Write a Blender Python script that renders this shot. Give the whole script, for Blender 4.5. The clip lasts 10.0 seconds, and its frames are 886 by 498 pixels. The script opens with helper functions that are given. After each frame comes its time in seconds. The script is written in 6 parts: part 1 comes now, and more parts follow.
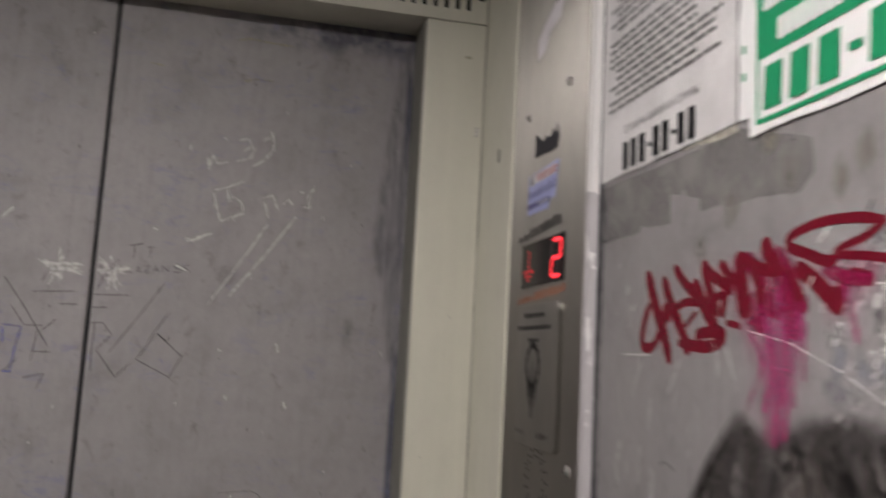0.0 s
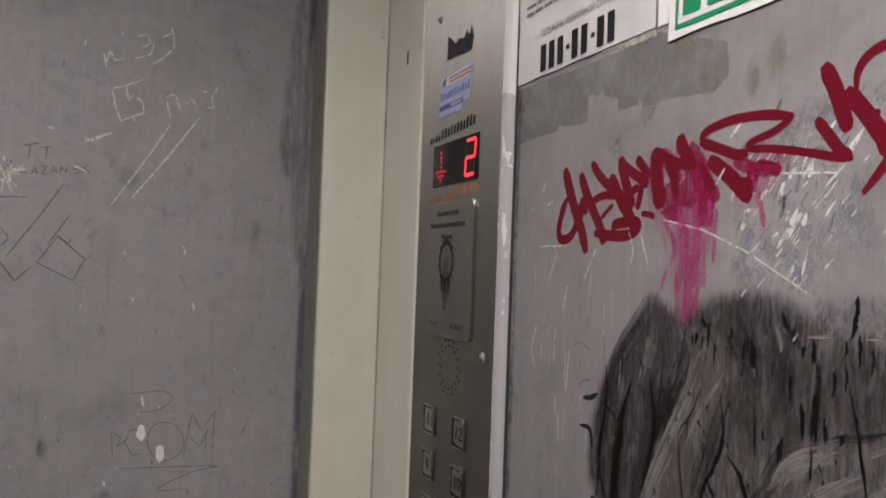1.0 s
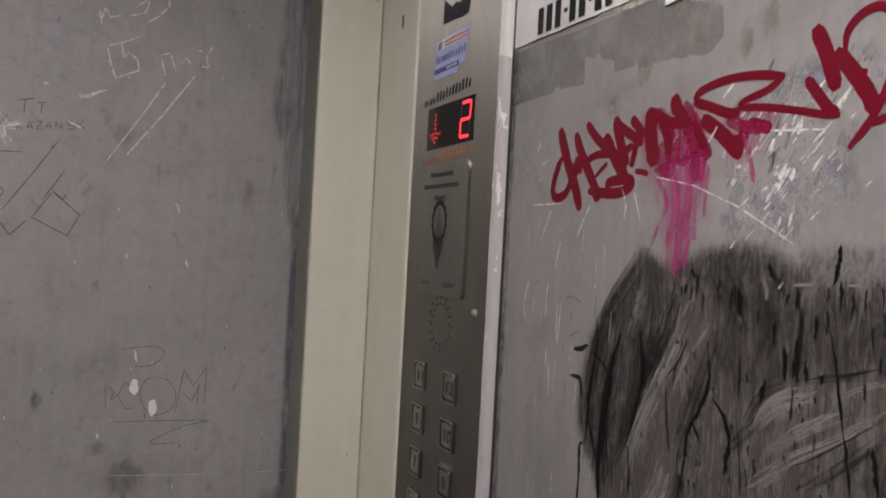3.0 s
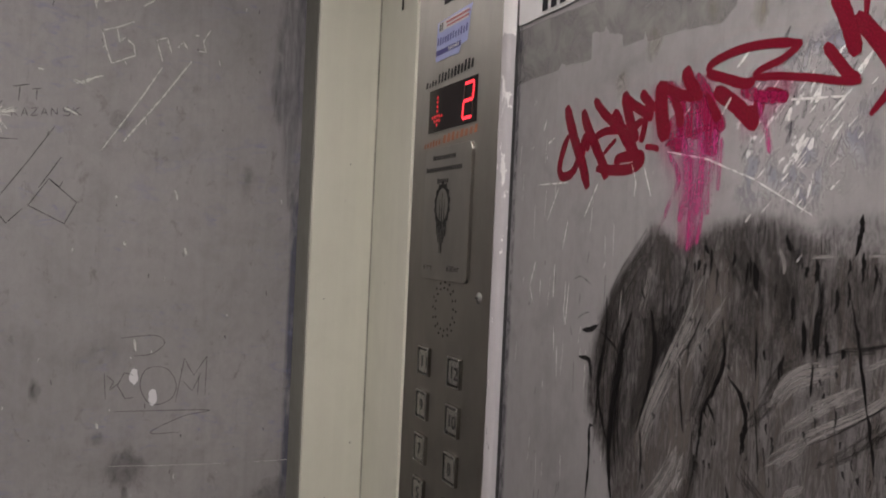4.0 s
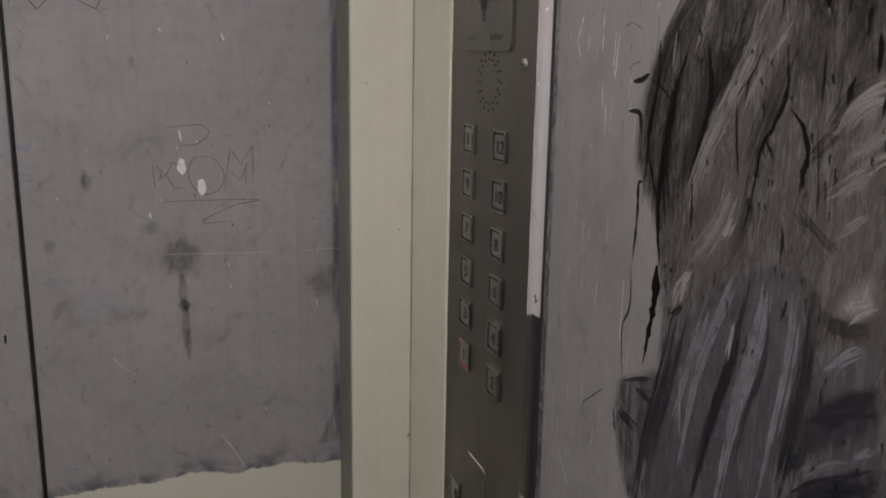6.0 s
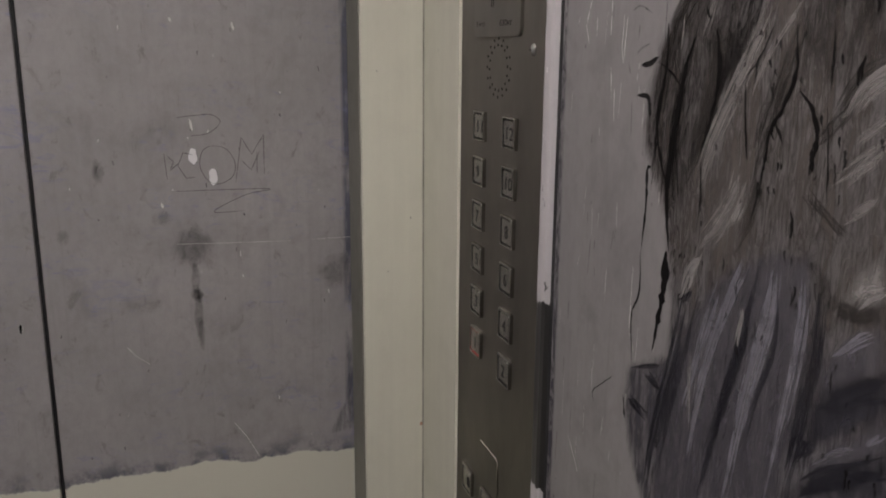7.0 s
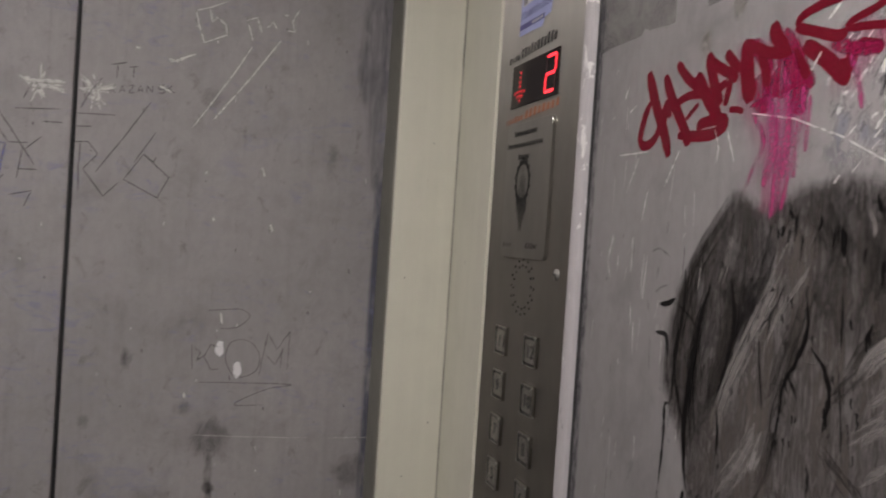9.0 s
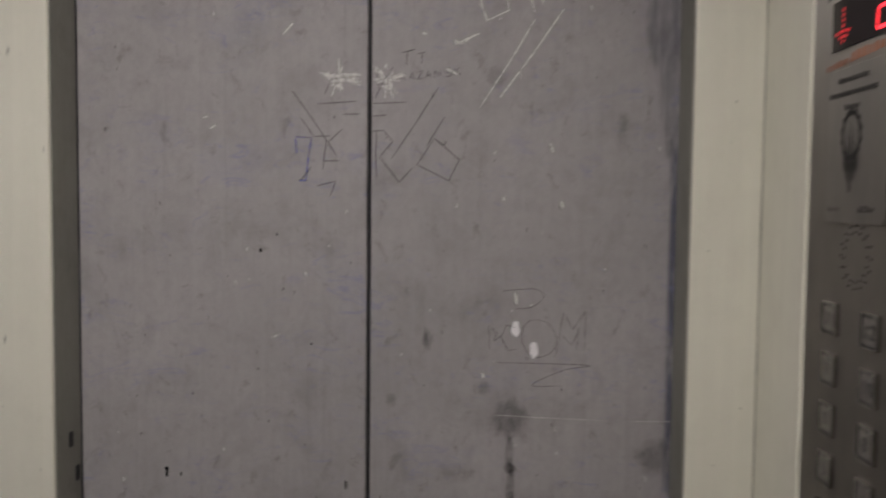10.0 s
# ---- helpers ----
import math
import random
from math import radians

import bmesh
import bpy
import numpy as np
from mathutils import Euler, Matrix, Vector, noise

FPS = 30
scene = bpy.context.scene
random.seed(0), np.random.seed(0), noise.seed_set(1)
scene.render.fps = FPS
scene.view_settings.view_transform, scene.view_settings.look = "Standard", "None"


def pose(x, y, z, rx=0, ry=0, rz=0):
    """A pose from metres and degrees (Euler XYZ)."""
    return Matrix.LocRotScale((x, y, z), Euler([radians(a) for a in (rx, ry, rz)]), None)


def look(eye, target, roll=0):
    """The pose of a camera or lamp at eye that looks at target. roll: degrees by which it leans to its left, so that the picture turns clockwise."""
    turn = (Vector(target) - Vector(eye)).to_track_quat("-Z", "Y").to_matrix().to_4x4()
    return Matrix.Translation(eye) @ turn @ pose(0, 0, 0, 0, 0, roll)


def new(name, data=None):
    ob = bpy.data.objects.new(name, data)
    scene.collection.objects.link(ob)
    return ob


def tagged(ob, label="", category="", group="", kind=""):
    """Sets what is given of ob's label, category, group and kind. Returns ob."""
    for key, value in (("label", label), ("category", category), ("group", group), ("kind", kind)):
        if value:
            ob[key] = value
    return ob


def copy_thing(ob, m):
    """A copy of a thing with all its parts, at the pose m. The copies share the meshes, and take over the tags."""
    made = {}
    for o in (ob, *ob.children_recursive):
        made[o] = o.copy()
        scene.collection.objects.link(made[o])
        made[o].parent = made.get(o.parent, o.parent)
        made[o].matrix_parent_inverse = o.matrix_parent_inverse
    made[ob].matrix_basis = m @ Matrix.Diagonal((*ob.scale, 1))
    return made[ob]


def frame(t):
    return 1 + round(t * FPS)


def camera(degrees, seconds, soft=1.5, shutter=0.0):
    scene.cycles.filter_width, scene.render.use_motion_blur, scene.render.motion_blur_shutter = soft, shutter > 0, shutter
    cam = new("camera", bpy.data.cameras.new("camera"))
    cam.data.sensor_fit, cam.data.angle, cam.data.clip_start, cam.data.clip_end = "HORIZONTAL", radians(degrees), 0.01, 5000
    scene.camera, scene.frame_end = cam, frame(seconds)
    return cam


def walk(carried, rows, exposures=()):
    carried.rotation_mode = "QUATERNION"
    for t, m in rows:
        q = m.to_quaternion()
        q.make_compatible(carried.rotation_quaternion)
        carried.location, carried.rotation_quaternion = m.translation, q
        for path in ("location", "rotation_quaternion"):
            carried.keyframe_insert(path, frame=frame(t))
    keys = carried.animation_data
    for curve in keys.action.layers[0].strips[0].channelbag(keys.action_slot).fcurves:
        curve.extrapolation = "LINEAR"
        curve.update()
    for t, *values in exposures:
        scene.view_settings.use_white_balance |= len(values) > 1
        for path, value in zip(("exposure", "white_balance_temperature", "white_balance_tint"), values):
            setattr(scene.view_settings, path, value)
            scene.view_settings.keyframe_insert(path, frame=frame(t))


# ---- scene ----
# camera
LENS = 54.8
PATH = [
    (0, (-0.278, -1.094, 1.566), (0.158, 0.84, 1.825), 3.0),
    (0.1, (-0.272, -1.106, 1.573), (0.204, 0.825, 1.785), 2.6),
    (0.2, (-0.265, -1.107, 1.577), (0.248, 0.819, 1.74), 2.1),
    (0.3, (-0.27, -1.117, 1.56), (0.296, 0.794, 1.726), 3.0),
    (0.5, (-0.256, -1.105, 1.559), (0.344, 0.8, 1.667), 1.7),
    (1, (-0.32, -1.108, 1.553), (0.4, 0.757, 1.611), 2.1),
    (1.5, (-0.333, -1.126, 1.55), (0.426, 0.723, 1.636), 1.9),
    (2, (-0.338, -1.131, 1.539), (0.435, 0.714, 1.545), 2.9),
    (2.5, (-0.34, -1.129, 1.538), (0.428, 0.718, 1.539), 3.2),
    (4, (-0.34, -1.108, 1.528), (0.434, 0.737, 1.511), 2.6),
    (4.5, (-0.345, -1.107, 1.517), (0.437, 0.734, 1.475), 2.7),
    (5, (-0.339, -1.095, 1.505), (0.424, 0.749, 1.373), 3.0),
    (5.5, (-0.337, -1.091, 1.485), (0.373, 0.751, 1.164), 2.4),
    (6, (-0.318, -1.09, 1.482), (0.326, 0.752, 1.044), 1.0),
    (7.5, (-0.304, -1.089, 1.475), (0.283, 0.766, 1.014), 0.9),
    (7.7, (-0.28, -1.076, 1.472), (0.272, 0.824, 1.179), 2.2),
    (7.8, (-0.292, -1.09, 1.502), (0.331, 0.806, 1.372), 3.7),
    (7.9, (-0.293, -1.095, 1.513), (0.328, 0.806, 1.49), 3.4),
    (8, (-0.301, -1.1, 1.519), (0.325, 0.799, 1.551), 3.3),
    (8.5, (-0.313, -1.104, 1.517), (0.299, 0.799, 1.555), 3.7),
    (9, (-0.319, -1.104, 1.507), (0.245, 0.815, 1.473), 3.7),
    (9.2, (-0.318, -1.104, 1.507), (0.128, 0.846, 1.467), 4.5),
    (9.3, (-0.321, -1.104, 1.505), (0.027, 0.865, 1.471), 3.8),
    (9.5, (-0.322, -1.092, 1.506), (-0.167, 0.901, 1.441), 1.7),
    (9.7, (-0.334, -1.095, 1.52), (-0.278, 0.901, 1.408), 1.3),
    (10, (-0.327, -1.059, 1.506), (-0.407, 0.936, 1.39), 0.6),
]

cam = camera(LENS, 10.0, soft=1.9, shutter=0.5)
walk(cam, [(t, look(eye, target, roll)) for t, eye, target, roll in PATH])

# world: the closed cabin gets no daylight
world = bpy.data.worlds.new("shaft_dark")
world.use_nodes = True
world.node_tree.nodes["Background"].inputs[0].default_value = (0.01, 0.01, 0.011, 1)
world.node_tree.nodes["Background"].inputs[1].default_value = 0.3
scene.world = world
scene.view_settings.exposure = 0.0
scene.cycles.transparent_max_bounces = 32   # many thin paint layers lie over one another

# cabin dimensions
XL, XR = -1.16, 0.0          # left and right wall
YF, YD, YB = -0.068, 0.0, -1.78   # front return, door leaves, back wall
ZC, ZH = 2.16, 2.0           # ceiling, underside of the header
JR, JL, SEAM = -0.082, -0.832, -0.461
COP0, COP1, TRIM1 = 0.199, 0.421, 0.444   # control panel and its edge strip, measured along the right wall
LAMP, LAMP_X, LAMP_Y = 34.0, -0.60, -0.96


# ---- node helpers ----
def mat(name):
    m = bpy.data.materials.new(name)
    m.use_nodes = True
    nt = m.node_tree
    return m, nt, nt.nodes["Principled BSDF"]


def node(nt, kind, **values):
    n = nt.nodes.new(kind)
    for key, value in values.items():
        if key in n.inputs:
            n.inputs[key].default_value = value
    return n


def link(nt, a, b):
    nt.links.new(a, b)


def coords(nt, scale=(1, 1, 1)):
    tc = nt.nodes.new("ShaderNodeTexCoord")
    mp = nt.nodes.new("ShaderNodeMapping")
    mp.inputs["Scale"].default_value = scale
    link(nt, tc.outputs["Object"], mp.inputs["Vector"])
    return mp.outputs[0]


def noise_tex(nt, vec, scale, detail=4.0, rough=0.55, dist=0.0):
    n = node(nt, "ShaderNodeTexNoise", Scale=scale, Detail=detail, Roughness=rough, Distortion=dist)
    link(nt, vec, n.inputs["Vector"])
    return n.outputs["Fac"]


def ramp(nt, fac, stops):
    r = nt.nodes.new("ShaderNodeValToRGB")
    e = r.color_ramp.elements
    while len(e) < len(stops):
        e.new(0.5)
    for el, (p, c) in zip(e, stops):
        el.position = p
        el.color = (c, c, c, 1) if isinstance(c, (int, float)) else (*c, 1)
    link(nt, fac, r.inputs[0])
    return r.outputs[0]


def mix(nt, fac, a, b):
    m = nt.nodes.new("ShaderNodeMix")
    m.data_type = "RGBA"
    for slot, value in ((0, fac), (6, a), (7, b)):
        if isinstance(value, (int, float)):
            m.inputs[slot].default_value = value
        elif isinstance(value, tuple):
            m.inputs[slot].default_value = (*value, 1)
        else:
            link(nt, value, m.inputs[slot])
    return m.outputs[2]


def calc(nt, op, a, b=0.0, c=0.0, clamp=False):
    m = nt.nodes.new("ShaderNodeMath")
    m.operation, m.use_clamp = op, clamp
    for k, value in enumerate((a, b, c)):
        if isinstance(value, (int, float)):
            m.inputs[k].default_value = value
        else:
            link(nt, value, m.inputs[k])
    return m.outputs[0]


def bump(nt, bsdf, height, strength, dist=0.002):
    b = node(nt, "ShaderNodeBump", Strength=strength, Distance=dist)
    link(nt, height, b.inputs["Height"])
    link(nt, b.outputs[0], bsdf.inputs["Normal"])


# ---- materials ----
def painted(name, base, dark, spots, rough=0.42, grime=0.35, streak=(60, 60, 2.2)):
    """Brush-painted sheet steel: cloudy tone, vertical brush marks, specks and pits."""
    m, nt, p = mat(name)
    v = coords(nt)
    cloud = noise_tex(nt, v, 3.2, 6, 0.6)
    blot = noise_tex(nt, v, 14, 5, 0.65, 0.4)
    brush = noise_tex(nt, coords(nt, streak), 1.0, 5, 0.6)
    col = mix(nt, ramp(nt, cloud, [(0.33, 0.0), (0.68, 1.0)]), base, dark)
    fine = noise_tex(nt, coords(nt, (1, 1, 0.6)), 95, 6, 0.75)
    col = mix(nt, calc(nt, "MULTIPLY", ramp(nt, fine, [(0.42, 0.0), (0.68, 1.0)]), grime * 0.7), col, tuple(c * 0.72 for c in dark))
    col = mix(nt, calc(nt, "MULTIPLY", ramp(nt, blot, [(0.5, 0.0), (0.8, 1.0)]), grime), col, tuple(c * 0.45 for c in dark))
    worn = noise_tex(nt, coords(nt, (90, 90, 3.0)), 1.0, 4, 0.7)
    col = mix(nt, calc(nt, "MULTIPLY", ramp(nt, worn, [(0.56, 0.0), (0.72, 1.0)]), grime * 0.5), col, tuple(c * 0.6 for c in dark))
    col = mix(nt, calc(nt, "MULTIPLY", ramp(nt, brush, [(0.45, 0.0), (0.75, 1.0)]), 0.12), col, tuple(min(1, c * 1.3) for c in base))
    dots = node(nt, "ShaderNodeTexVoronoi", Scale=55.0)
    dots.inputs["Randomness"].default_value = 1.0
    link(nt, coords(nt, (1, 1, 0.55)), dots.inputs["Vector"])
    few = noise_tex(nt, v, 60, 1)
    speck = calc(nt, "MULTIPLY", ramp(nt, dots.outputs["Distance"], [(0.03, 1.0), (0.09, 0.0)]), ramp(nt, few, [(0.57, 0.0), (0.63, 1.0)]))
    col = mix(nt, calc(nt, "MULTIPLY", speck, spots), col, (0.035, 0.033, 0.035))
    pale = calc(nt, "MULTIPLY", ramp(nt, dots.outputs["Distance"], [(0.02, 1.0), (0.07, 0.0)]), ramp(nt, few, [(0.36, 1.0), (0.40, 0.0)]))
    col = mix(nt, calc(nt, "MULTIPLY", pale, spots * 0.7), col, (0.55, 0.54, 0.5))
    link(nt, col, p.inputs["Base Color"])
    link(nt, calc(nt, "ADD", calc(nt, "MULTIPLY", blot, 0.25), rough - 0.1), p.inputs["Roughness"])
    p.inputs["Specular IOR Level"].default_value = 0.4
    h = calc(nt, "ADD", calc(nt, "MULTIPLY", brush, 0.6), calc(nt, "MULTIPLY", noise_tex(nt, v, 9, 3), 1.5))
    bump(nt, p, h, 0.25, 0.0015)
    return m, nt, p, col


GREY, GREY_D = (0.340, 0.320, 0.314), (0.268, 0.252, 0.248)
BEIGE, BEIGE_D = (0.63, 0.617, 0.515), (0.58, 0.567, 0.472)
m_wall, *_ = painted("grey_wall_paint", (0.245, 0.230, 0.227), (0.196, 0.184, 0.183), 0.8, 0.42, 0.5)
m_plain, *_ = painted("low_bounce_grey", (0.085, 0.081, 0.079), (0.065, 0.062, 0.060), 0.3)
m_beige, *_ = painted("cream_enamel", BEIGE, BEIGE_D, 0.35, 0.35, 0.10)

m_reveal, *_ = painted("olive_grey_reveal", (0.24, 0.235, 0.20), (0.19, 0.186, 0.158), 0.4, 0.5, 0.35)


def door_paint():
    """Grey paint brushed over the cream leaf; it stops unevenly near the bottom, with blue traces along its edge."""
    m, nt, p, grey = painted("grey_over_cream_door_paint", GREY, GREY_D, 0.7, 0.58, 0.45)
    p.inputs["Specular IOR Level"].default_value = 0.22
    v = coords(nt)
    sep = nt.nodes.new("ShaderNodeSeparateXYZ")
    link(nt, v, sep.inputs[0])
    x, z = sep.outputs["X"], sep.outputs["Z"]
    wav = calc(nt, "MULTIPLY", calc(nt, "SUBTRACT", noise_tex(nt, coords(nt, (1, 1, 0.4)), 16, 5, 0.65), 0.5), 0.035)
    tilt = calc(nt, "MULTIPLY", calc(nt, "ABSOLUTE", calc(nt, "ADD", x, 0.29)), -0.035)
    edge = calc(nt, "ADD", calc(nt, "SUBTRACT", calc(nt, "SUBTRACT", z, EDGE_Z), tilt), wav)
    over = ramp(nt, calc(nt, "ADD", calc(nt, "MULTIPLY", edge, 60.0), 0.5, clamp=True), [(0.45, 0.0), (0.6, 1.0)])
    blot = noise_tex(nt, v, 28, 5, 0.7)
    near = ramp(nt, calc(nt, "MULTIPLY", edge, 18.0, clamp=True), [(0.0, 1.0), (0.5, 0.0)])
    blue = calc(nt, "MULTIPLY", near, ramp(nt, blot, [(0.46, 0.0), (0.6, 0.85)]))
    # blue traces up the jamb edge of the leaf
    side = ramp(nt, calc(nt, "ADD", calc(nt, "MULTIPLY", calc(nt, "ADD", x, 0.0965), 80.0), 0.0, clamp=True), [(0.15, 0.0), (0.6, 1.0)])
    tall = noise_tex(nt, coords(nt, (30, 1, 7.0)), 1.0, 5, 0.65)
    blue = calc(nt, "MAXIMUM", blue, calc(nt, "MULTIPLY", side, ramp(nt, tall, [(0.44, 0.0), (0.58, 0.9)])))
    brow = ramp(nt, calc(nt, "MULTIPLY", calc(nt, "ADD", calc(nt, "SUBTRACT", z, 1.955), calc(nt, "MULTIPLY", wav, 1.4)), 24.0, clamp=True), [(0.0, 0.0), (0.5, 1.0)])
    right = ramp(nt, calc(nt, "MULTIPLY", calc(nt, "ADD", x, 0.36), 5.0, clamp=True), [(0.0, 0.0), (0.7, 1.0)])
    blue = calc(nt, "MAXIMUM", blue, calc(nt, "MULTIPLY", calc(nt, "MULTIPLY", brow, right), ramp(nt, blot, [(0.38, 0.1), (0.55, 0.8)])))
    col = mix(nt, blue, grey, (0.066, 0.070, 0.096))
    # faint blue scribble haze
    haze = noise_tex(nt, coords(nt, (1, 1, 1.6)), 7.0, 6, 0.7)
    col = mix(nt, calc(nt, "MULTIPLY", ramp(nt, haze, [(0.54, 0.0), (0.70, 1.0)]), 0.18), col, (0.21, 0.21, 0.31))
    wisp = noise_tex(nt, coords(nt, (0.6, 1, 1.5)), 34.0, 5, 0.6, 2.0)
    col = mix(nt, calc(nt, "MULTIPLY", calc(nt, "MULTIPLY", ramp(nt, wisp, [(0.55, 0.0), (0.66, 1.0)]), ramp(nt, haze, [(0.46, 0.0), (0.60, 1.0)])), 0.45), col, (0.17, 0.175, 0.30))
    dirt = noise_tex(nt, coords(nt, (1, 1, 0.7)), 48.0, 6, 0.7, 0.6)
    col = mix(nt, calc(nt, "MULTIPLY", ramp(nt, dirt, [(0.58, 0.0), (0.70, 1.0)]), 0.5), col, (0.13, 0.118, 0.112))
    col = mix(nt, over, BEIGE_D, col)
    link(nt, col, p.inputs["Base Color"])
    return m


EDGE_Z = 0.935
m_door = door_paint()


def steel(name, base=(0.40, 0.39, 0.36), rough=0.30, brush=(4, 260, 1.5), worn=0.5):
    m, nt, p = mat(name)
    v = coords(nt)
    lines = noise_tex(nt, coords(nt, brush), 1.0, 3, 0.6)
    smear = noise_tex(nt, coords(nt, (1, 1, 0.5)), 9, 5, 0.65)
    col = mix(nt, ramp(nt, smear, [(0.35, 0.0), (0.75, 1.0)]), base, tuple(c * 0.72 for c in base))
    link(nt, col, p.inputs["Base Color"])
    p.inputs["Metallic"].default_value = 1.0
    r = calc(nt, "ADD", calc(nt, "MULTIPLY", smear, worn * 0.4), rough - worn * 0.2)
    r = calc(nt, "ADD", r, calc(nt, "MULTIPLY", calc(nt, "SUBTRACT", lines, 0.5), 0.10))
    link(nt, r, p.inputs["Roughness"])
    p.inputs["Anisotropic"].default_value = 0.92
    tang = nt.nodes.new("ShaderNodeCombineXYZ")
    tang.inputs[1].default_value = 1.0
    link(nt, tang.outputs[0], p.inputs["Tangent"])
    bump(nt, p, lines, 0.04, 0.0005)
    return m


m_steel = steel("brushed_stainless", (0.45, 0.43, 0.385), 0.46)
m_bright = steel("bare_bright_steel", (0.50, 0.48, 0.44), 0.55)
m_button = steel("satin_button_steel", (0.46, 0.45, 0.42), 0.25, (1, 60, 60), 0.3)


def simple(name, col, rough=0.6, metal=0.0, vary=0.25, scale=25.0):
    m, nt, p = mat(name)
    n = noise_tex(nt, coords(nt), scale, 4, 0.6)
    c = mix(nt, ramp(nt, n, [(0.35, 0.0), (0.7, 1.0)]), col, tuple(a * (1 - vary) for a in col))
    link(nt, c, p.inputs["Base Color"])
    p.inputs["Roughness"].default_value, p.inputs["Metallic"].default_value = rough, metal
    return m


def glowing(name, col, power):
    m, nt, p = mat(name)
    p.inputs["Base Color"].default_value = (*col, 1)
    p.inputs["Emission Color"].default_value = (*col, 1)
    p.inputs["Emission Strength"].default_value = power
    return m


m_black = simple("black_gap", (0.012, 0.012, 0.012), 0.9)
m_joint = simple("dirty_joint_filler", (0.43, 0.415, 0.345), 0.6, 0.0, 0.7, 14)
m_rubber = simple("black_rubber", (0.02, 0.02, 0.02), 0.7)
m_floor = simple("worn_dark_linoleum", (0.05, 0.047, 0.045), 0.5, 0.0, 0.5, 8)
m_ceiling = simple("white_ceiling_enamel", (0.45, 0.445, 0.43), 0.4, 0.0, 0.08, 5)
m_lamp = glowing("lamp_diffuser", (1.0, 0.926, 0.926), LAMP)


# ---- building helpers ----
def box(bm, x0, x1, y0, y1, z0, z1, bev=0.0):
    vs = [bm.verts.new((x, y, z)) for x in (x0, x1) for y in (y0, y1) for z in (z0, z1)]
    fs = [bm.faces.new([vs[i] for i in q]) for q in ((0, 1, 3, 2), (4, 6, 7, 5), (0, 4, 5, 1), (2, 3, 7, 6), (0, 2, 6, 4), (1, 5, 7, 3))]
    if bev:
        es = list({e for f in fs for e in f.edges})
        bmesh.ops.bevel(bm, geom=es, offset=bev, segments=2, affect="EDGES", profile=0.6)


def mesh_of(bm, name, material, smooth=False):
    bmesh.ops.recalc_face_normals(bm, faces=bm.faces[:])
    me = bpy.data.meshes.new(name)
    bm.to_mesh(me)
    bm.free()
    me.materials.append(material)
    if smooth:
        me.polygons.foreach_set("use_smooth", [True] * len(me.polygons))
    return me


def solid(name, bm, material, label="", category="", kind="", group="", smooth=False):
    return tagged(new(name, mesh_of(bm, name, material, smooth)), label, category, group, kind)


def part(name, bm, material, parent, label="", smooth=False):
    ob = new(name, mesh_of(bm, name, material, smooth))
    ob.parent = parent
    if parent.type == "EMPTY":
        ob.matrix_parent_inverse = Matrix.Translation(parent.location).inverted()
    return tagged(ob, label)


def thing(name, label, category, at=(0, 0, 0), group="", kind=""):
    ob = new(name)
    ob.location = at
    ob.empty_display_size = 0.02
    return tagged(ob, label, category, group, kind)


def box_part(name, dims, material, parent, label="", bev=0.0):
    bm = bmesh.new()
    box(bm, *dims, bev)
    return part(name, bm, material, parent, label)


def box_solid(name, dims, material, label="", category="", kind="", bev=0.0):
    bm = bmesh.new()
    box(bm, *dims, bev)
    return solid(name, bm, material, label, category, kind)


# ---- cabin shell ----
box_solid("floor", (XL - 0.05, XR + 0.05, YB - 0.05, 0.10, -0.05, 0.0), m_floor, "worn dark linoleum cabin floor", "floor", "structure")
box_solid("ceiling", (XL - 0.05, XR + 0.05, YB - 0.05, 0.10, ZC, ZC + 0.04), m_ceiling, "white enamelled cabin ceiling", "ceiling", "structure")
box_solid("wall_right", (XR, XR + 0.03, YB, -TRIM1 - 0.003, 0.0, ZC), m_wall, "grey painted steel cabin wall with scratches and graffiti", "wall", "structure")
# unseen walls, coloured darker than the right one to cut bounced light
box_solid("wall_left", (XL - 0.03, XL, YB, YF - 0.001, 0.0, ZC), m_plain, "plain unseen cabin wall, darkened to limit bounced light", "wall", "structure")
box_solid("wall_back", (XL - 0.03, XR + 0.03, YB - 0.03, YB, 0.0, ZC), m_plain, "plain unseen cabin wall, darkened to limit bounced light", "wall", "structure")
box_solid("wall_shaft", (XL, XR + 0.05, 0.06, 0.09, 0.0, ZC), m_black, "dark shaft wall behind the doors", "wall", "structure")

# flat lamp in the ceiling
def ceiling_lamp(cx, cy, w, d):
    lamp = thing("ceiling_lamp", "square white ceiling lamp with a lit opal diffuser", "lamp", (cx, cy, ZC))
    z = ZC - 0.02
    bm = bmesh.new()
    for x0, x1, y0, y1 in ((cx - w - 0.02, cx - w, cy - d - 0.02, cy + d + 0.02), (cx + w, cx + w + 0.02, cy - d - 0.02, cy + d + 0.02),
                           (cx - w, cx + w, cy - d - 0.02, cy - d), (cx - w, cx + w, cy + d, cy + d + 0.02)):
        box(bm, x0, x1, y0, y1, z - 0.004, ZC, 0.0)
    part("lamp_frame", bm, m_ceiling, lamp)
    box_part("diffuser", (cx - w, cx + w, cy - d, cy + d, z, ZC - 0.004), m_lamp, lamp, "lit opal diffuser")


ceiling_lamp(LAMP_X, LAMP_Y, 0.20, 0.20)

# ---- door front: posts, header with vent slots ----
frame_ob = thing("door_frame", "cream enamelled steel door frame with a slotted header", "door frame", (0, 0, 0), kind="structure")


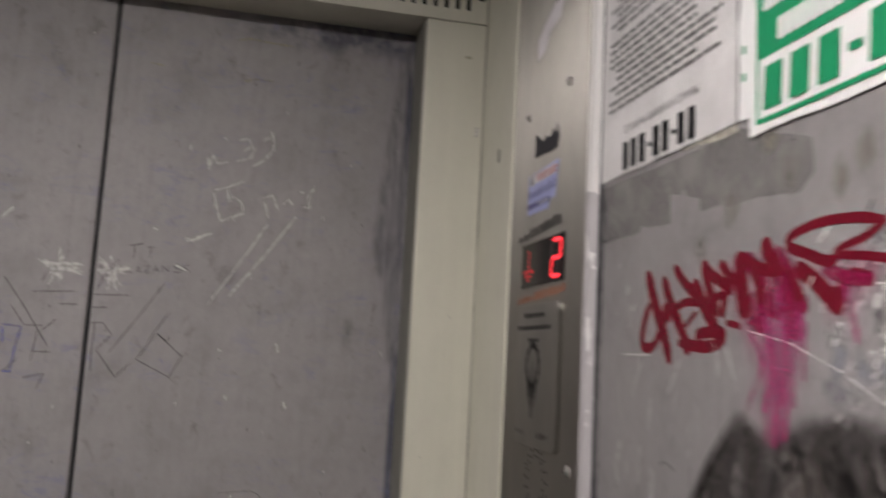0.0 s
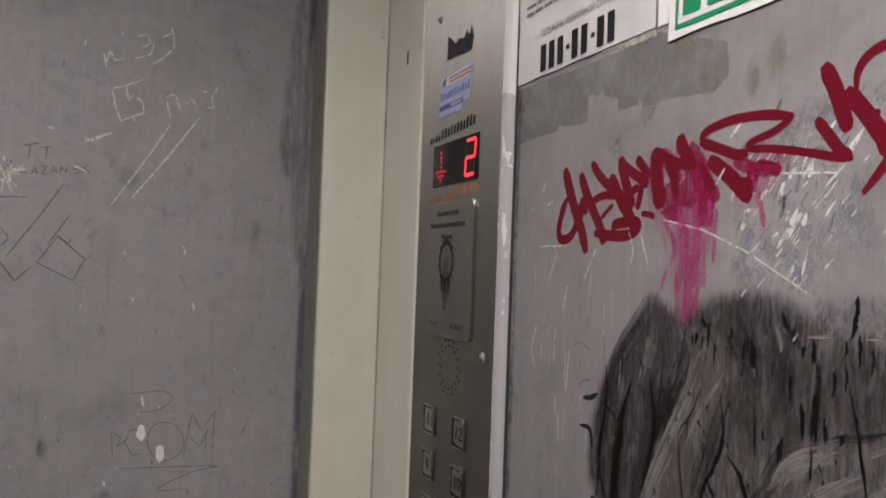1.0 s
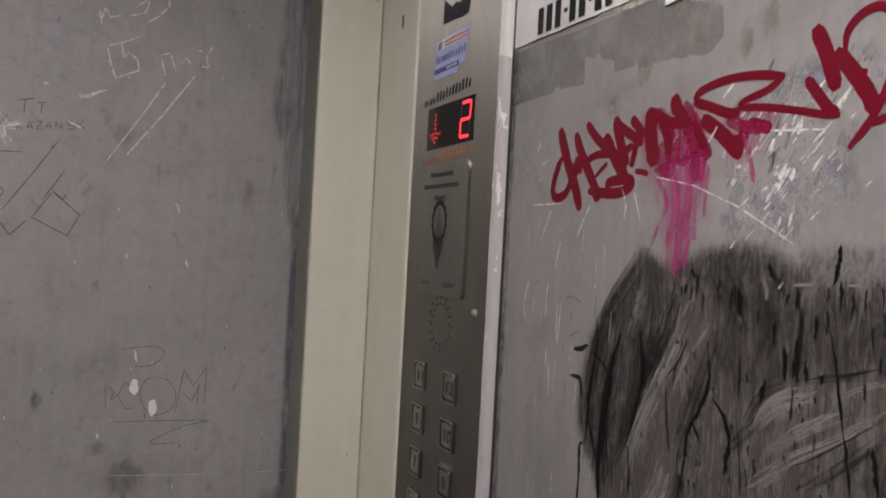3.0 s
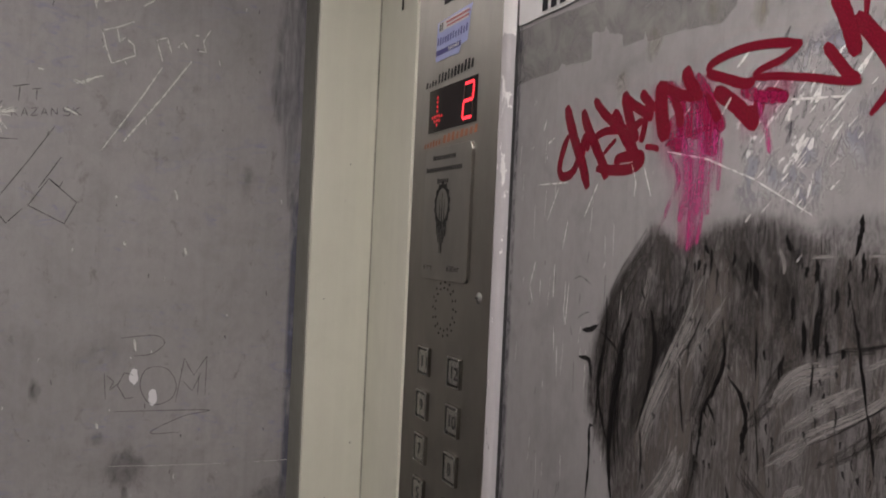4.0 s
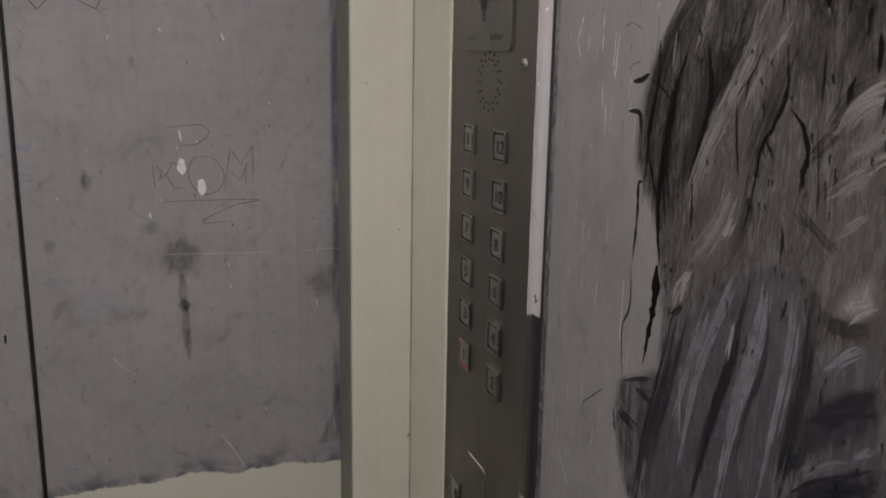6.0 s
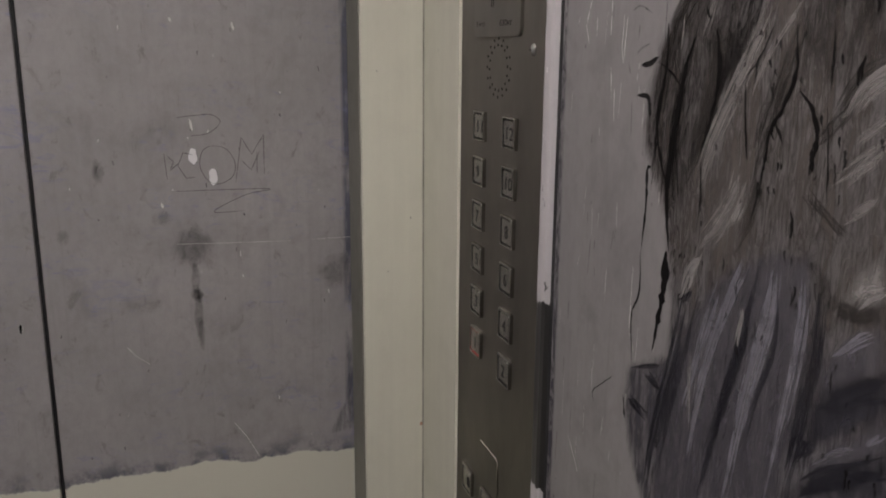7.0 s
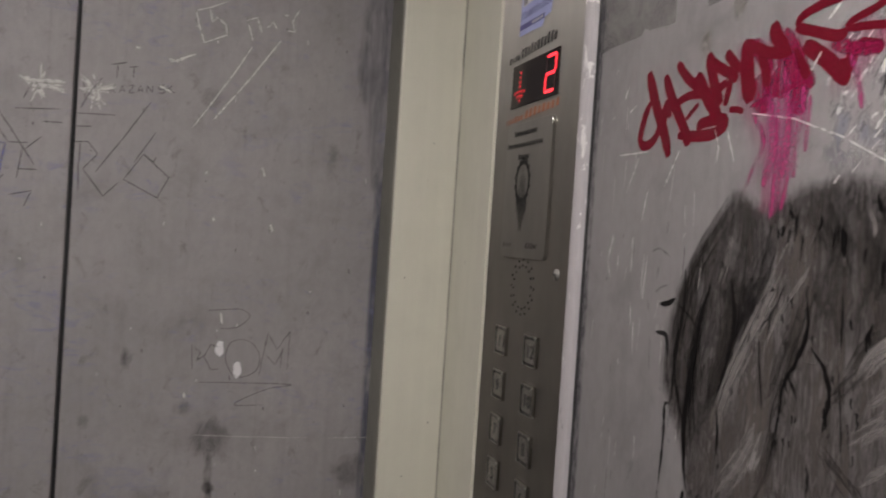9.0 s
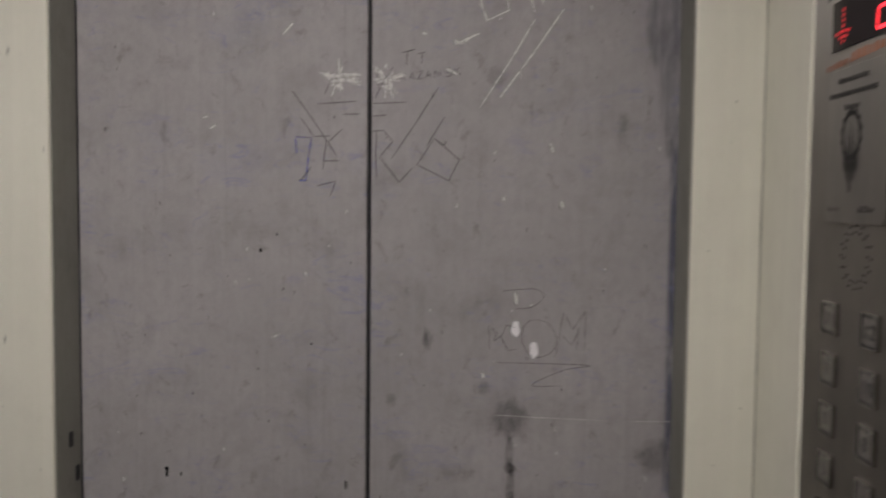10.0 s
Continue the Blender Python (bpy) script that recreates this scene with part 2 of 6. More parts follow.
def post(name, x0, x1, ret):
    """Folded sheet post: front face with rounded folds and a return to the door."""
    bm = bmesh.new()
    box(bm, x0, x1, YF, 0.045, 0.0, ZH - 0.001, 0.0025)
    return part(name, bm, m_beige, frame_ob)


post("post", JR, XR - 0.0005, 1)
post("post", XL + 0.001, JL, -1)
# the returns behind the posts are darker and more olive than the posts
box_part("reveal", (JR - 0.0016, JR + 0.0004, YF + 0.004, -0.0005, 0.011, ZH - 0.001), m_reveal, frame_ob, "dull olive-grey return beside the door leaf")
box_part("reveal", (JL - 0.0004, JL + 0.0016, YF + 0.004, -0.0005, 0.011, ZH - 0.001), m_reveal, frame_ob, "dull olive-grey return beside the door leaf")
# black strip stands in for the dark gap between reveal and left leaf
box_part("door_gap_line", (JL + 0.0016, JL + 0.0038, -0.0016, -0.0004, 0.012, ZH - 0.001), m_rubber, frame_ob, "thin black strip put in for the dark gap beside the leaf")
# side piece between the corner and the control panel
box_part("corner_strip", (XR - 0.003, XR + 0.03, -COP0, YF - 0.0012, 0.0, ZC), m_beige, frame_ob, bev=0.0018)
box_part("joint_line", (XR - 0.0042, XR - 0.0026, YF - 0.0013, YF + 0.0003, 0.0, ZC - 0.001), m_joint, frame_ob, "thin dirty joint line")

bm = bmesh.new()
Z0, Z1, P = ZH + 0.016, ZH + 0.085, 0.0146
box(bm, XL, XR, YF, YF + 0.004, ZH, Z0)
box(bm, XL, XR, YF, YF + 0.004, Z1, ZC)
x = -0.026
box(bm, x, XR, YF, YF + 0.004, Z0, Z1)
for i in range(48):
    x1 = x - 0.0062
    x = x - P
    box(bm, x, x1, YF, YF + 0.004, Z0, Z1)
box(bm, XL, x, YF, YF + 0.004, Z0, Z1)
box(bm, XL, XR, YF + 0.004, 0.045, ZH, ZH + 0.012)
part("header", bm, m_beige, frame_ob, "cream header plate with a row of vent slots")
box_part("vent_back", (XL, XR, YF + 0.02, YF + 0.025, ZH + 0.013, ZC), m_black, frame_ob, "dark space behind the vent slots")
box_part("header_screw", (-0.017, -0.008, YF - 0.001, YF + 0.001, ZH + 0.031, ZH + 0.035), m_rubber, frame_ob, "dark screw slot", 0.0004)


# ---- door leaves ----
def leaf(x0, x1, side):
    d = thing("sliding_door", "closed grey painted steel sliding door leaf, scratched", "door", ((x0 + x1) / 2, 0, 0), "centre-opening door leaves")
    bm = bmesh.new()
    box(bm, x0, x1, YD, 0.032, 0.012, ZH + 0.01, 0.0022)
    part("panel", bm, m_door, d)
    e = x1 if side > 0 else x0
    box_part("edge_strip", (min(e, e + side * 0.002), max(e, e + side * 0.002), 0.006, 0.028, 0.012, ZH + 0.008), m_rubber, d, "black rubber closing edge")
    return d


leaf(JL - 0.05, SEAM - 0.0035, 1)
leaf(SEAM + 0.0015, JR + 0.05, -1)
box_solid("door_sill", (XL, XR, YF, 0.05, 0.0, 0.010), m_steel, "worn steel door sill", "sill", "structure", 0.001)

# ---- control panel on the right wall (u runs along the wall away from the door) ----
def wbox(bm, u0, u1, z0, z1, x0, x1, bev=0.0):
    box(bm, min(x0, x1), max(x0, x1), -max(u0, u1), -min(u0, u1), z0, z1, bev)


def wpart(name, u0, u1, z0, z1, depth, material, parent, label="", bev=0.0, x0=0.0):
    bm = bmesh.new()
    wbox(bm, u0, u1, z0, z1, x0, x0 - depth, bev)
    return part(name, bm, material, parent, label)


def disc(bm, u, z, r, x0, x1, seg=16, dome=0.0):
    ring0 = [bm.verts.new((x0, -(u + r * math.cos(a)), z + r * math.sin(a))) for a in [2 * math.pi * k / seg for k in range(seg)]]
    ring1 = [bm.verts.new((x1, v.co.y, v.co.z)) for v in ring0]
    for k in range(seg):
        bm.faces.new((ring0[k], ring0[(k + 1) % seg], ring1[(k + 1) % seg], ring1[k]))
    tip = bm.verts.new((x1 - dome, -u, z))
    for k in range(seg):
        bm.faces.new((ring1[k], ring1[(k + 1) % seg], tip))


def rounded(bm, u0, u1, z0, z1, r, x0, x1, seg=5):
    """A plate on the wall with rounded corners."""
    pts = []
    for cu, cz, a0 in ((u1 - r, z1 - r, 0), (u0 + r, z1 - r, 90), (u0 + r, z0 + r, 180), (u1 - r, z0 + r, 270)):
        for k in range(seg + 1):
            a = radians(a0 + 90 * k / seg)
            pts.append((cu + r * math.cos(a), cz + r * math.sin(a)))
    back = [bm.verts.new((x0, -u, z)) for u, z in pts]
    mid = [bm.verts.new((x1 + 0.0006, -u, z)) for u, z in pts]
    cu, cz = (u0 + u1) / 2, (z0 + z1) / 2
    f = 1 - 0.0008 / (u1 - u0)
    top = [bm.verts.new((x1, -(cu + (u - cu) * f), cz + (z - cz) * f)) for u, z in pts]
    n = len(pts)
    for a, b in ((back, mid), (mid, top)):
        for k in range(n):
            bm.faces.new((a[k], a[(k + 1) % n], b[(k + 1) % n], b[k]))
    bm.faces.new(top)


def lettering(text, height, material, parent, u, z, name="lettering", label="", x=-0.0006, width=None, spin=0.0):
    """Flat letters on the right wall, lower left corner at (u, z)."""
    cu = bpy.data.curves.new(name, "FONT")
    cu.body, cu.size, cu.extrude = text, height / 0.72, 0.0
    tmp = bpy.data.objects.new(name, cu)
    scene.collection.objects.link(tmp)
    dg = bpy.context.evaluated_depsgraph_get()
    me = bpy.data.meshes.new_from_object(tmp.evaluated_get(dg))
    bpy.data.objects.remove(tmp)
    s = 1.0
    if width:
        xs = [v.co.x for v in me.vertices]
        s = width / max(1e-6, max(xs) - min(xs))
    c, k = math.cos(radians(spin)), math.sin(radians(spin))
    for v in me.vertices:
        a, b = v.co.x * s, v.co.y
        v.co = (x, -(u + a * c - b * k), z + a * k + b * c)
    me.materials.clear()
    me.materials.append(material)
    ob = new(name, me)
    ob.parent = parent
    if parent.type == "EMPTY":
        ob.matrix_parent_inverse = Matrix.Translation(parent.location).inverted()
    return tagged(ob, label)


m_ink = simple("black_ink", (0.02, 0.02, 0.022), 0.6)
m_etch = simple("dark_etched_fill", (0.035, 0.034, 0.032), 0.6)
m_glass = simple("dark_display_window", (0.018, 0.014, 0.014), 0.12, 0.0, 0.2)
for m in (m_ink, m_etch, m_glass):
    m.node_tree.nodes["Principled BSDF"].inputs["Specular IOR Level"].default_value = 0.12
m_red = glowing("lit_red_segment", (1.0, 0.03, 0.045), 2.2)
m_redring = glowing("lit_red_ring", (1.0, 0.10, 0.09), 0.55)
m_off = simple("unlit_segment", (0.05, 0.012, 0.012), 0.3)
m_orange = simple("worn_orange_marker", (0.42, 0.17, 0.09), 0.7)

cop = thing("lift_control_panel", "brushed stainless lift control panel with floor buttons and display", "control panel", (0, -(COP0 + COP1) / 2, 0))
bm = bmesh.new()
wbox(bm, COP0 + 0.0012, COP1, 0.03, ZC - 0.002, 0.03, 0.0, 0.0)
part("faceplate", bm, m_steel, cop)

# display
D0, D1, DZ0, DZ1 = 0.244, 0.366, 1.6445, 1.6895
disp = wpart("display", D0, D1, DZ0, DZ1, 0.0012, m_glass, cop, "dark display window showing a lit red figure two", 0.0004)


def segment(u0, z0, u1, z1, w, material, name="segment"):
    a, b = Vector((u0, z0)), Vector((u1, z1))
    d = (b - a).normalized()
    n = Vector((-d.y, d.x)) * w / 2
    pts = [a, a + d * w / 2 + n, b - d * w / 2 + n, b, b - d * w / 2 - n, a + d * w / 2 - n]
    bm = bmesh.new()
    bm.faces.new([bm.verts.new((-0.0016, -p.x, p.y)) for p in pts])
    part(name, bm, material, disp)


sg = 0.0030
for a, b, on in (((0.3585, 1.667), (0.3600, 1.684), 1), ((0.3570, 1.650), (0.3585, 1.667), 0), ((0.338, 1.684), (0.360, 1.684), 1), ((0.3365, 1.667), (0.3585, 1.667), 1),
                 ((0.335, 1.650), (0.357, 1.650), 1), ((0.3365, 1.667), (0.338, 1.684), 0), ((0.335, 1.650), (0.3365, 1.667), 1)):
    segment(*a, *b, sg, m_red if on else m_off)
# down arrow of small lamps, one half lit
m_dim = glowing("dim_red_dot", (0.7, 0.02, 0.03), 0.55)
for du, dz in ((0, 0), (0, 1), (0, 2), (0, 3), (0, 4), (0, 5), (0, 6), (-1, 0.9), (1, 0.9), (-2, 1.8), (2, 1.8), (-1, 1.9), (1, 1.9)):
    bm = bmesh.new()
    disc(bm, 0.268 + 0.0062 * du, 1.651 + 0.0048 * dz, 0.0017, -0.0012, -0.0015, 8)
    part("arrow_dot", bm, m_dim, disp)

# handwriting above and below the window: unreadable bars
def scrawl(u0, u1, z0, z1, h, n, material, parent, name, label, x=-0.0006, seed=1):
    rnd = random.Random(seed)
    bm = bmesh.new()
    for k in range(n):
        f = (k + 0.5) / n
        u, z = u0 + (u1 - u0) * f, z0 + (z1 - z0) * f
        w = abs(u1 - u0) / n * rnd.uniform(0.28, 0.42)
        hh = h * rnd.uniform(0.8, 1.1)
        vs = [bm.verts.new((x, -(u + du), z + dz)) for du, dz in ((-w, 0), (w * 0.6, 0), (w, hh), (-w * 0.5, hh))]
        bm.faces.new(vs)
    return tagged(part(name, bm, material, parent), label, kind="stuff")


scrawl(0.230, 0.262, 1.6935, 1.6945, 0.006, 4, m_ink, cop, "marker_scrawl", "black marker scrawl", seed=2)
scrawl(0.264, 0.356, 1.6945, 1.6985, 0.0105, 11, m_ink, cop, "marker_scrawl", "black marker scrawl", seed=3)
scrawl(0.232, 0.280, 1.628, 1.630, 0.006, 6, m_orange, cop, "marker_scrawl", "faded orange marker scrawl", seed=4)
scrawl(0.284, 0.372, 1.630, 1.634, 0.008, 8, m_orange, cop, "marker_scrawl", "faded orange marker scrawl", seed=5)

# maker's plate, raised
m_plate = steel("satin_plate_steel", (0.46, 0.445, 0.405), 0.44)
bm = bmesh.new()
rounded(bm, 0.247, 0.366, 1.4885, 1.626, 0.008, 0.0, -0.0035)
plate = part("rating_plate", bm, m_plate, cop, "raised stainless rating plate with worn black print")
X = -0.0040


def bar(u0, u1, z0, z1, parent=None, material=None, name="print_bar", x=X):
    bm = bmesh.new()
    bm.faces.new([bm.verts.new((x, -u, z)) for u, z in ((u0, z0), (u1, z0), (u1, z1), (u0, z1))])
    return part(name, bm, material or m_etch, parent or plate)


rnd = random.Random(7)
for u0, u1, z in ((0.270, 0.330, 1.6125), (0.252, 0.347, 1.6005), (0.284, 0.314, 1.588)):
    n = int((u1 - u0) / 0.0046)
    for k in range(n):
        q = u0 + (u1 - u0) * k / n
        bar(q, q + 0.0031, z, z + 0.0044 + (0.0012 if k == 0 else 0))
# emblem: toothed ring with a pointed tower of bars
bm = bmesh.new()
ring = []
for k in range(28):
    a = 2 * math.pi * k / 28
    for r in (1.0, 0.80):
        rr = r + (0.14 if (k % 2 == 0 and r == 1.0) else 0)
        ring.append(bm.verts.new((X, -(0.299 + 0.0190 * rr * math.sin(a)), 1.5655 + 0.0215 * rr * math.cos(a))))
for k in range(28):
    if k in (13, 14):
        continue
    i, j = 2 * k, 2 * ((k + 1) % 28)
    bm.faces.new((ring[i], ring[j], ring[j + 1], ring[i + 1]))
for du, z0, z1, w in ((-0.006, 1.545, 1.571, 0.0016), (0, 1.540, 1.579, 0.0018), (0.006, 1.545, 1.571, 0.0016)):
    bm.faces.new([bm.verts.new((X, -(0.299 + du + a), z)) for a, z in ((-w, z0), (w, z0), (w * 0.2, z1), (-w * 0.2, z1))])
for k, (du, z0, z1, w) in enumerate(((-0.011, 1.534, 1.549, 0.0022), (-0.0065, 1.527, 1.549, 0.002), (-0.0022, 1.516, 1.549, 0.0018), (0.0022, 1.516, 1.549, 0.0018), (0.0065, 1.527, 1.549, 0.002), (0.011, 1.534, 1.549, 0.0022))):
    bm.faces.new([bm.verts.new((X - 0.0002, -(0.299 + du + a), q)) for a, q in ((-w * 0.4, z0), (w * 0.4, z0), (w, z1), (-w, z1))])
part("emblem", bm, m_etch, plate, "black printed emblem")
lettering("8 чел", 0.0052, m_etch, plate, 0.2555, 1.4985, "print", x=X, width=0.022)
lettering("630кг", 0.0058, m_etch, plate, 0.317, 1.4985, "print", x=X, width=0.031)

# loudspeaker holes in two rings
bm = bmesh.new()
for r, n, off in ((0.030, 16, 0.0), (0.0235, 16, 0.2)):
    for k in range(n):
        a = 2 * math.pi * (k + off) / n
        disc(bm, 0.3075 + r * math.cos(a), 1.4595 + r * 0.92 * math.sin(a), 0.0014, 0.0, -0.0003, 8)
part("speaker_holes", bm, m_black, cop, "two rings of small dark speaker holes")


m_screw = simple("dull_screw_steel", (0.26, 0.25, 0.23), 0.65, 0.5)


def screw(u, z, r=0.0055):
    bm = bmesh.new()
    disc(bm, u, z, r, 0.0, -0.0012, 14, 0.0022)
    s = part("screw", bm, m_screw, cop, "domed steel screw", True)
    wpart("slot", u - r * 0.6, u + r * 0.6, z - 0.0005, z + 0.0005, 0.0006, m_black, s, x0=-0.0026)


screw(0.390, 1.477)
screw(0.366, 1.831, 0.0045)
screw(0.249, 1.827, 0.004)
screw(0.392, 0.97)


# floor buttons: collar, cap, figure
m_well = simple("dirty_button_gap", (0.12, 0.115, 0.105), 0.5, 0.6)


def button(u, z, text, lit=False, s=0.0298):
    bm = bmesh.new()
    h = s / 2
    t = 0.0016
    for a, b, c, d in ((-h, h, h - t, h), (-h, h, -h, -h + t), (-h, -h + t, -h + t, h - t), (h - t, h, -h + t, h - t)):
        wbox(bm, u + a, u + b, z + c, z + d, 0.0, -0.0042, 0.0004)
    b = part("button", bm, m_button, cop, "square steel floor button with a lit red ring" if lit else "square steel floor button")
    wpart("well", u - h + t, u + h - t, z - h + t, z + h - t, 0.0008, m_redring if lit else m_well, b, x0=-0.0004)
    bm = bmesh.new()
    q = h - 0.0031
    rounded(bm, u - q, u + q, z - q, z + q, 0.002, -0.0005, -0.0036, 3)
    cap = part("cap", bm, m_button, b)
    lettering(text, 0.0125, m_etch, cap, u - (0.0085 if len(text) > 1 else 0.0042), z - 0.0062, "figure", x=-0.0039, width=0.0155 if len(text) > 1 else (0.002 if text == "1" else 0.0078))
    for du, dz in ((h * 0.93, h * 0.9), (-h * 0.93, -h * 0.9)):
        bm = bmesh.new()
        disc(bm, u + du, z + dz, 0.0011, -0.0042, -0.0047, 6)
        part("rivet", bm, m_bright, b)
    return b


for k, text in enumerate(("11", "9", "7", "5", "3", "1")):
    button(0.2645, 1.4005 - 0.0466 * k, text, text == "1")
for k, text in enumerate(("12", "10", "8", "6", "4", "2")):
    button(0.3455, 1.4005 - 0.0472 * k, text)
for u, z, text in ((0.2445, 0.993, "I"), (0.3045, 0.993, "II")):
    button(u, z, text)
bm = bmesh.new()
rounded(bm, 0.272, 0.331, 1.012, 1.058, 0.009, 0.0, -0.0008)
part("cover_plate", bm, m_steel, cop, "small steel cover plate")

# edge strip between panel and wall: bare at the top with its sheen put into the colour, painted pale, a dark stretch
# below
m_strip, nt, p = mat("half_painted_steel_strip")
v = coords(nt)
sep = nt.nodes.new("ShaderNodeSeparateXYZ")
link(nt, v, sep.inputs[0])
wob = calc(nt, "ADD", sep.outputs["Z"], calc(nt, "MULTIPLY", calc(nt, "SUBTRACT", noise_tex(nt, v, 35, 4, 0.7), 0.5), 0.03))
low = calc(nt, "SUBTRACT", calc(nt, "GREATER_THAN", wob, 1.262), 0.0)
low2 = calc(nt, "LESS_THAN", wob, 1.085)
top = calc(nt, "LESS_THAN", wob, 1.712)
chips = calc(nt, "LESS_THAN", calc(nt, "ADD", noise_tex(nt, coords(nt, (1, 1, 0.45)), 55, 5, 0.7), calc(nt, "MULTIPLY", calc(nt, "SUBTRACT", 1.70, sep.outputs["Z"]), 0.25)), 0.44)
paint = calc(nt, "MULTIPLY", calc(nt, "MULTIPLY", calc(nt, "MAXIMUM", low, low2), top), calc(nt, "SUBTRACT", 1.0, calc(nt, "MULTIPLY", chips, 0.85)))
bare_low = calc(nt, "LESS_THAN", sep.outputs["Z"], 1.4)
# near-white upper steel carries the bright reflection as plain colour
metal_sheen_col = mix(nt, bare_low, (0.86, 0.84, 0.81), (0.030, 0.029, 0.028))
link(nt, mix(nt, paint, metal_sheen_col, mix(nt, noise_tex(nt, v, 40, 5, 0.7), (0.50, 0.475, 0.475), (0.40, 0.38, 0.38))), p.inputs["Base Color"])
link(nt, calc(nt, "MULTIPLY", calc(nt, "MULTIPLY", calc(nt, "SUBTRACT", 1.0, paint), calc(nt, "SUBTRACT", 1.0, bare_low)), 0.25), p.inputs["Metallic"])
link(nt, calc(nt, "ADD", calc(nt, "MULTIPLY", paint, 0.2), 0.28), p.inputs["Roughness"])
bump(nt, p, noise_tex(nt, v, 60, 4), 0.2, 0.001)
bm = bmesh.new()
wbox(bm, COP1 + 0.001, TRIM1 - 0.002, 0.0, ZC - 0.002, 0.03, -0.006, 0.0055)
solid("edge_strip", bm, m_strip, "vertical steel edge strip, half covered with chipped pale paint", "trim strip")

bm = bmesh.new()
wbox(bm, TRIM1 - 0.0018, TRIM1 + 0.0028, 0.0, ZC - 0.002, 0.03, -0.0006)
solid("joint_seal", bm, m_rubber, "dark dirty joint between edge strip and wall", "joint", "structure")

# ---- paint and pencil materials ----
def layer(name, col, col2, alpha, soft=0.3, grain=(40, 40, 40), gaps=0.0, rough=0.65, run=6.0, cut=0.09):
    """Paint laid on in strokes: soft sides, streaks along the stroke, gaps where it ran dry."""
    m, nt, p = mat(name)
    uv = nt.nodes.new("ShaderNodeUVMap")
    sep = nt.nodes.new("ShaderNodeSeparateXYZ")
    link(nt, uv.outputs[0], sep.inputs[0])
    side = calc(nt, "MULTIPLY", calc(nt, "SUBTRACT", 0.5, calc(nt, "ABSOLUTE", calc(nt, "SUBTRACT", sep.outputs["Y"], 0.5))), 2.0)
    n1 = noise_tex(nt, coords(nt, grain), 1.0, 5, 0.65)
    mp = node(nt, "ShaderNodeMapping")
    mp.inputs["Scale"].default_value = (run, 3.0, 1.0)
    link(nt, uv.outputs[0], mp.inputs["Vector"])
    n2 = noise_tex(nt, mp.outputs[0], 3.0, 4, 0.6)
    edge = ramp(nt, calc(nt, "ADD", side, calc(nt, "MULTIPLY", calc(nt, "SUBTRACT", n1, 0.5), 0.35), clamp=True), [(0.04, 0.0), (max(0.06, soft), 1.0)])
    a = calc(nt, "MULTIPLY", edge, alpha)
    if gaps:
        both = calc(nt, "ADD", calc(nt, "MULTIPLY", n1, 0.55), calc(nt, "MULTIPLY", n2, 0.45))
        a = calc(nt, "MULTIPLY", a, ramp(nt, both, [(gaps - cut, 0.04 if cut > 0.05 else 0.0), (gaps + cut, 1.0)]))
    link(nt, a, p.inputs["Alpha"])
    link(nt, mix(nt, ramp(nt, n2, [(0.3, 0.0), (0.7, 1.0)]), col, col2), p.inputs["Base Color"])
    p.inputs["Roughness"].default_value = rough
    p.inputs["Specular IOR Level"].default_value = 0.22
    return m


m_tag = layer("crimson_marker", (0.085, 0.002, 0.005), (0.165, 0.004, 0.020), 0.97, 0.08, rough=0.4)
m_tagm = layer("crimson_magenta_marker", (0.14, 0.003, 0.016), (0.27, 0.010, 0.075), 0.85, 0.35, (150, 210, 14), 0.42, rough=0.4)
m_pink = layer("magenta_run", (0.27, 0.010, 0.090), (0.42, 0.06, 0.20), 0.85, 0.6, (210, 260, 12), 0.49, cut=0.07)
m_blk = layer("black_paint", (0.005, 0.005, 0.005), (0.013, 0.012, 0.012), 1.0, 0.4, (320, 320, 200), 0.38, 0.45)
m_run = layer("black_paint_run", (0.004, 0.004, 0.004), (0.008, 0.007, 0.007), 1.0, 0.28, (420, 420, 160))
for m in (m_run, m_blk):
    m.node_tree.nodes["Principled BSDF"].inputs["Specular IOR Level"].default_value = 0.05
m_blk2 = layer("thin_black_paint", (0.014, 0.012, 0.011), (0.028, 0.025, 0.023), 0.72, 0.95, (300, 380, 110), 0.48)
m_blue2 = layer("blue_grey_paint", (0.04, 0.040, 0.052), (0.075, 0.073, 0.09), 0.6, 0.95, (300, 380, 90), 0.47)
m_pen = layer("graphite_pencil", (0.026, 0.024, 0.025), (0.06, 0.057, 0.057), 0.72, 0.6, (190, 190, 190), 0.42)
m_bluepen = layer("blue_pen", (0.14, 0.155, 0.50), (0.22, 0.23, 0.58), 0.75, 0.7, (160, 160, 160), 0.46)
m_scr = layer("pale_scratch", (0.66, 0.64, 0.60), (0.52, 0.50, 0.47), 1.0, 0.35, (190, 190, 190), 0.44, run=25, cut=0.06)
m_flake = layer("pale_flake", (0.62, 0.605, 0.58), (0.50, 0.485, 0.465), 1.0, 0.3, (170, 170, 120), 0.47, cut=0.03)
m_scrw = layer("dull_wall_scratch", (0.60, 0.58, 0.55), (0.47, 0.45, 0.43), 1.0, 0.4, (190, 190, 190), 0.445, run=25, cut=0.07)
m_yel = layer("yellow_crayon", (0.60, 0.56, 0.28), (0.50, 0.47, 0.30), 0.75, 0.5, (190, 190, 190), 0.47, run=20)


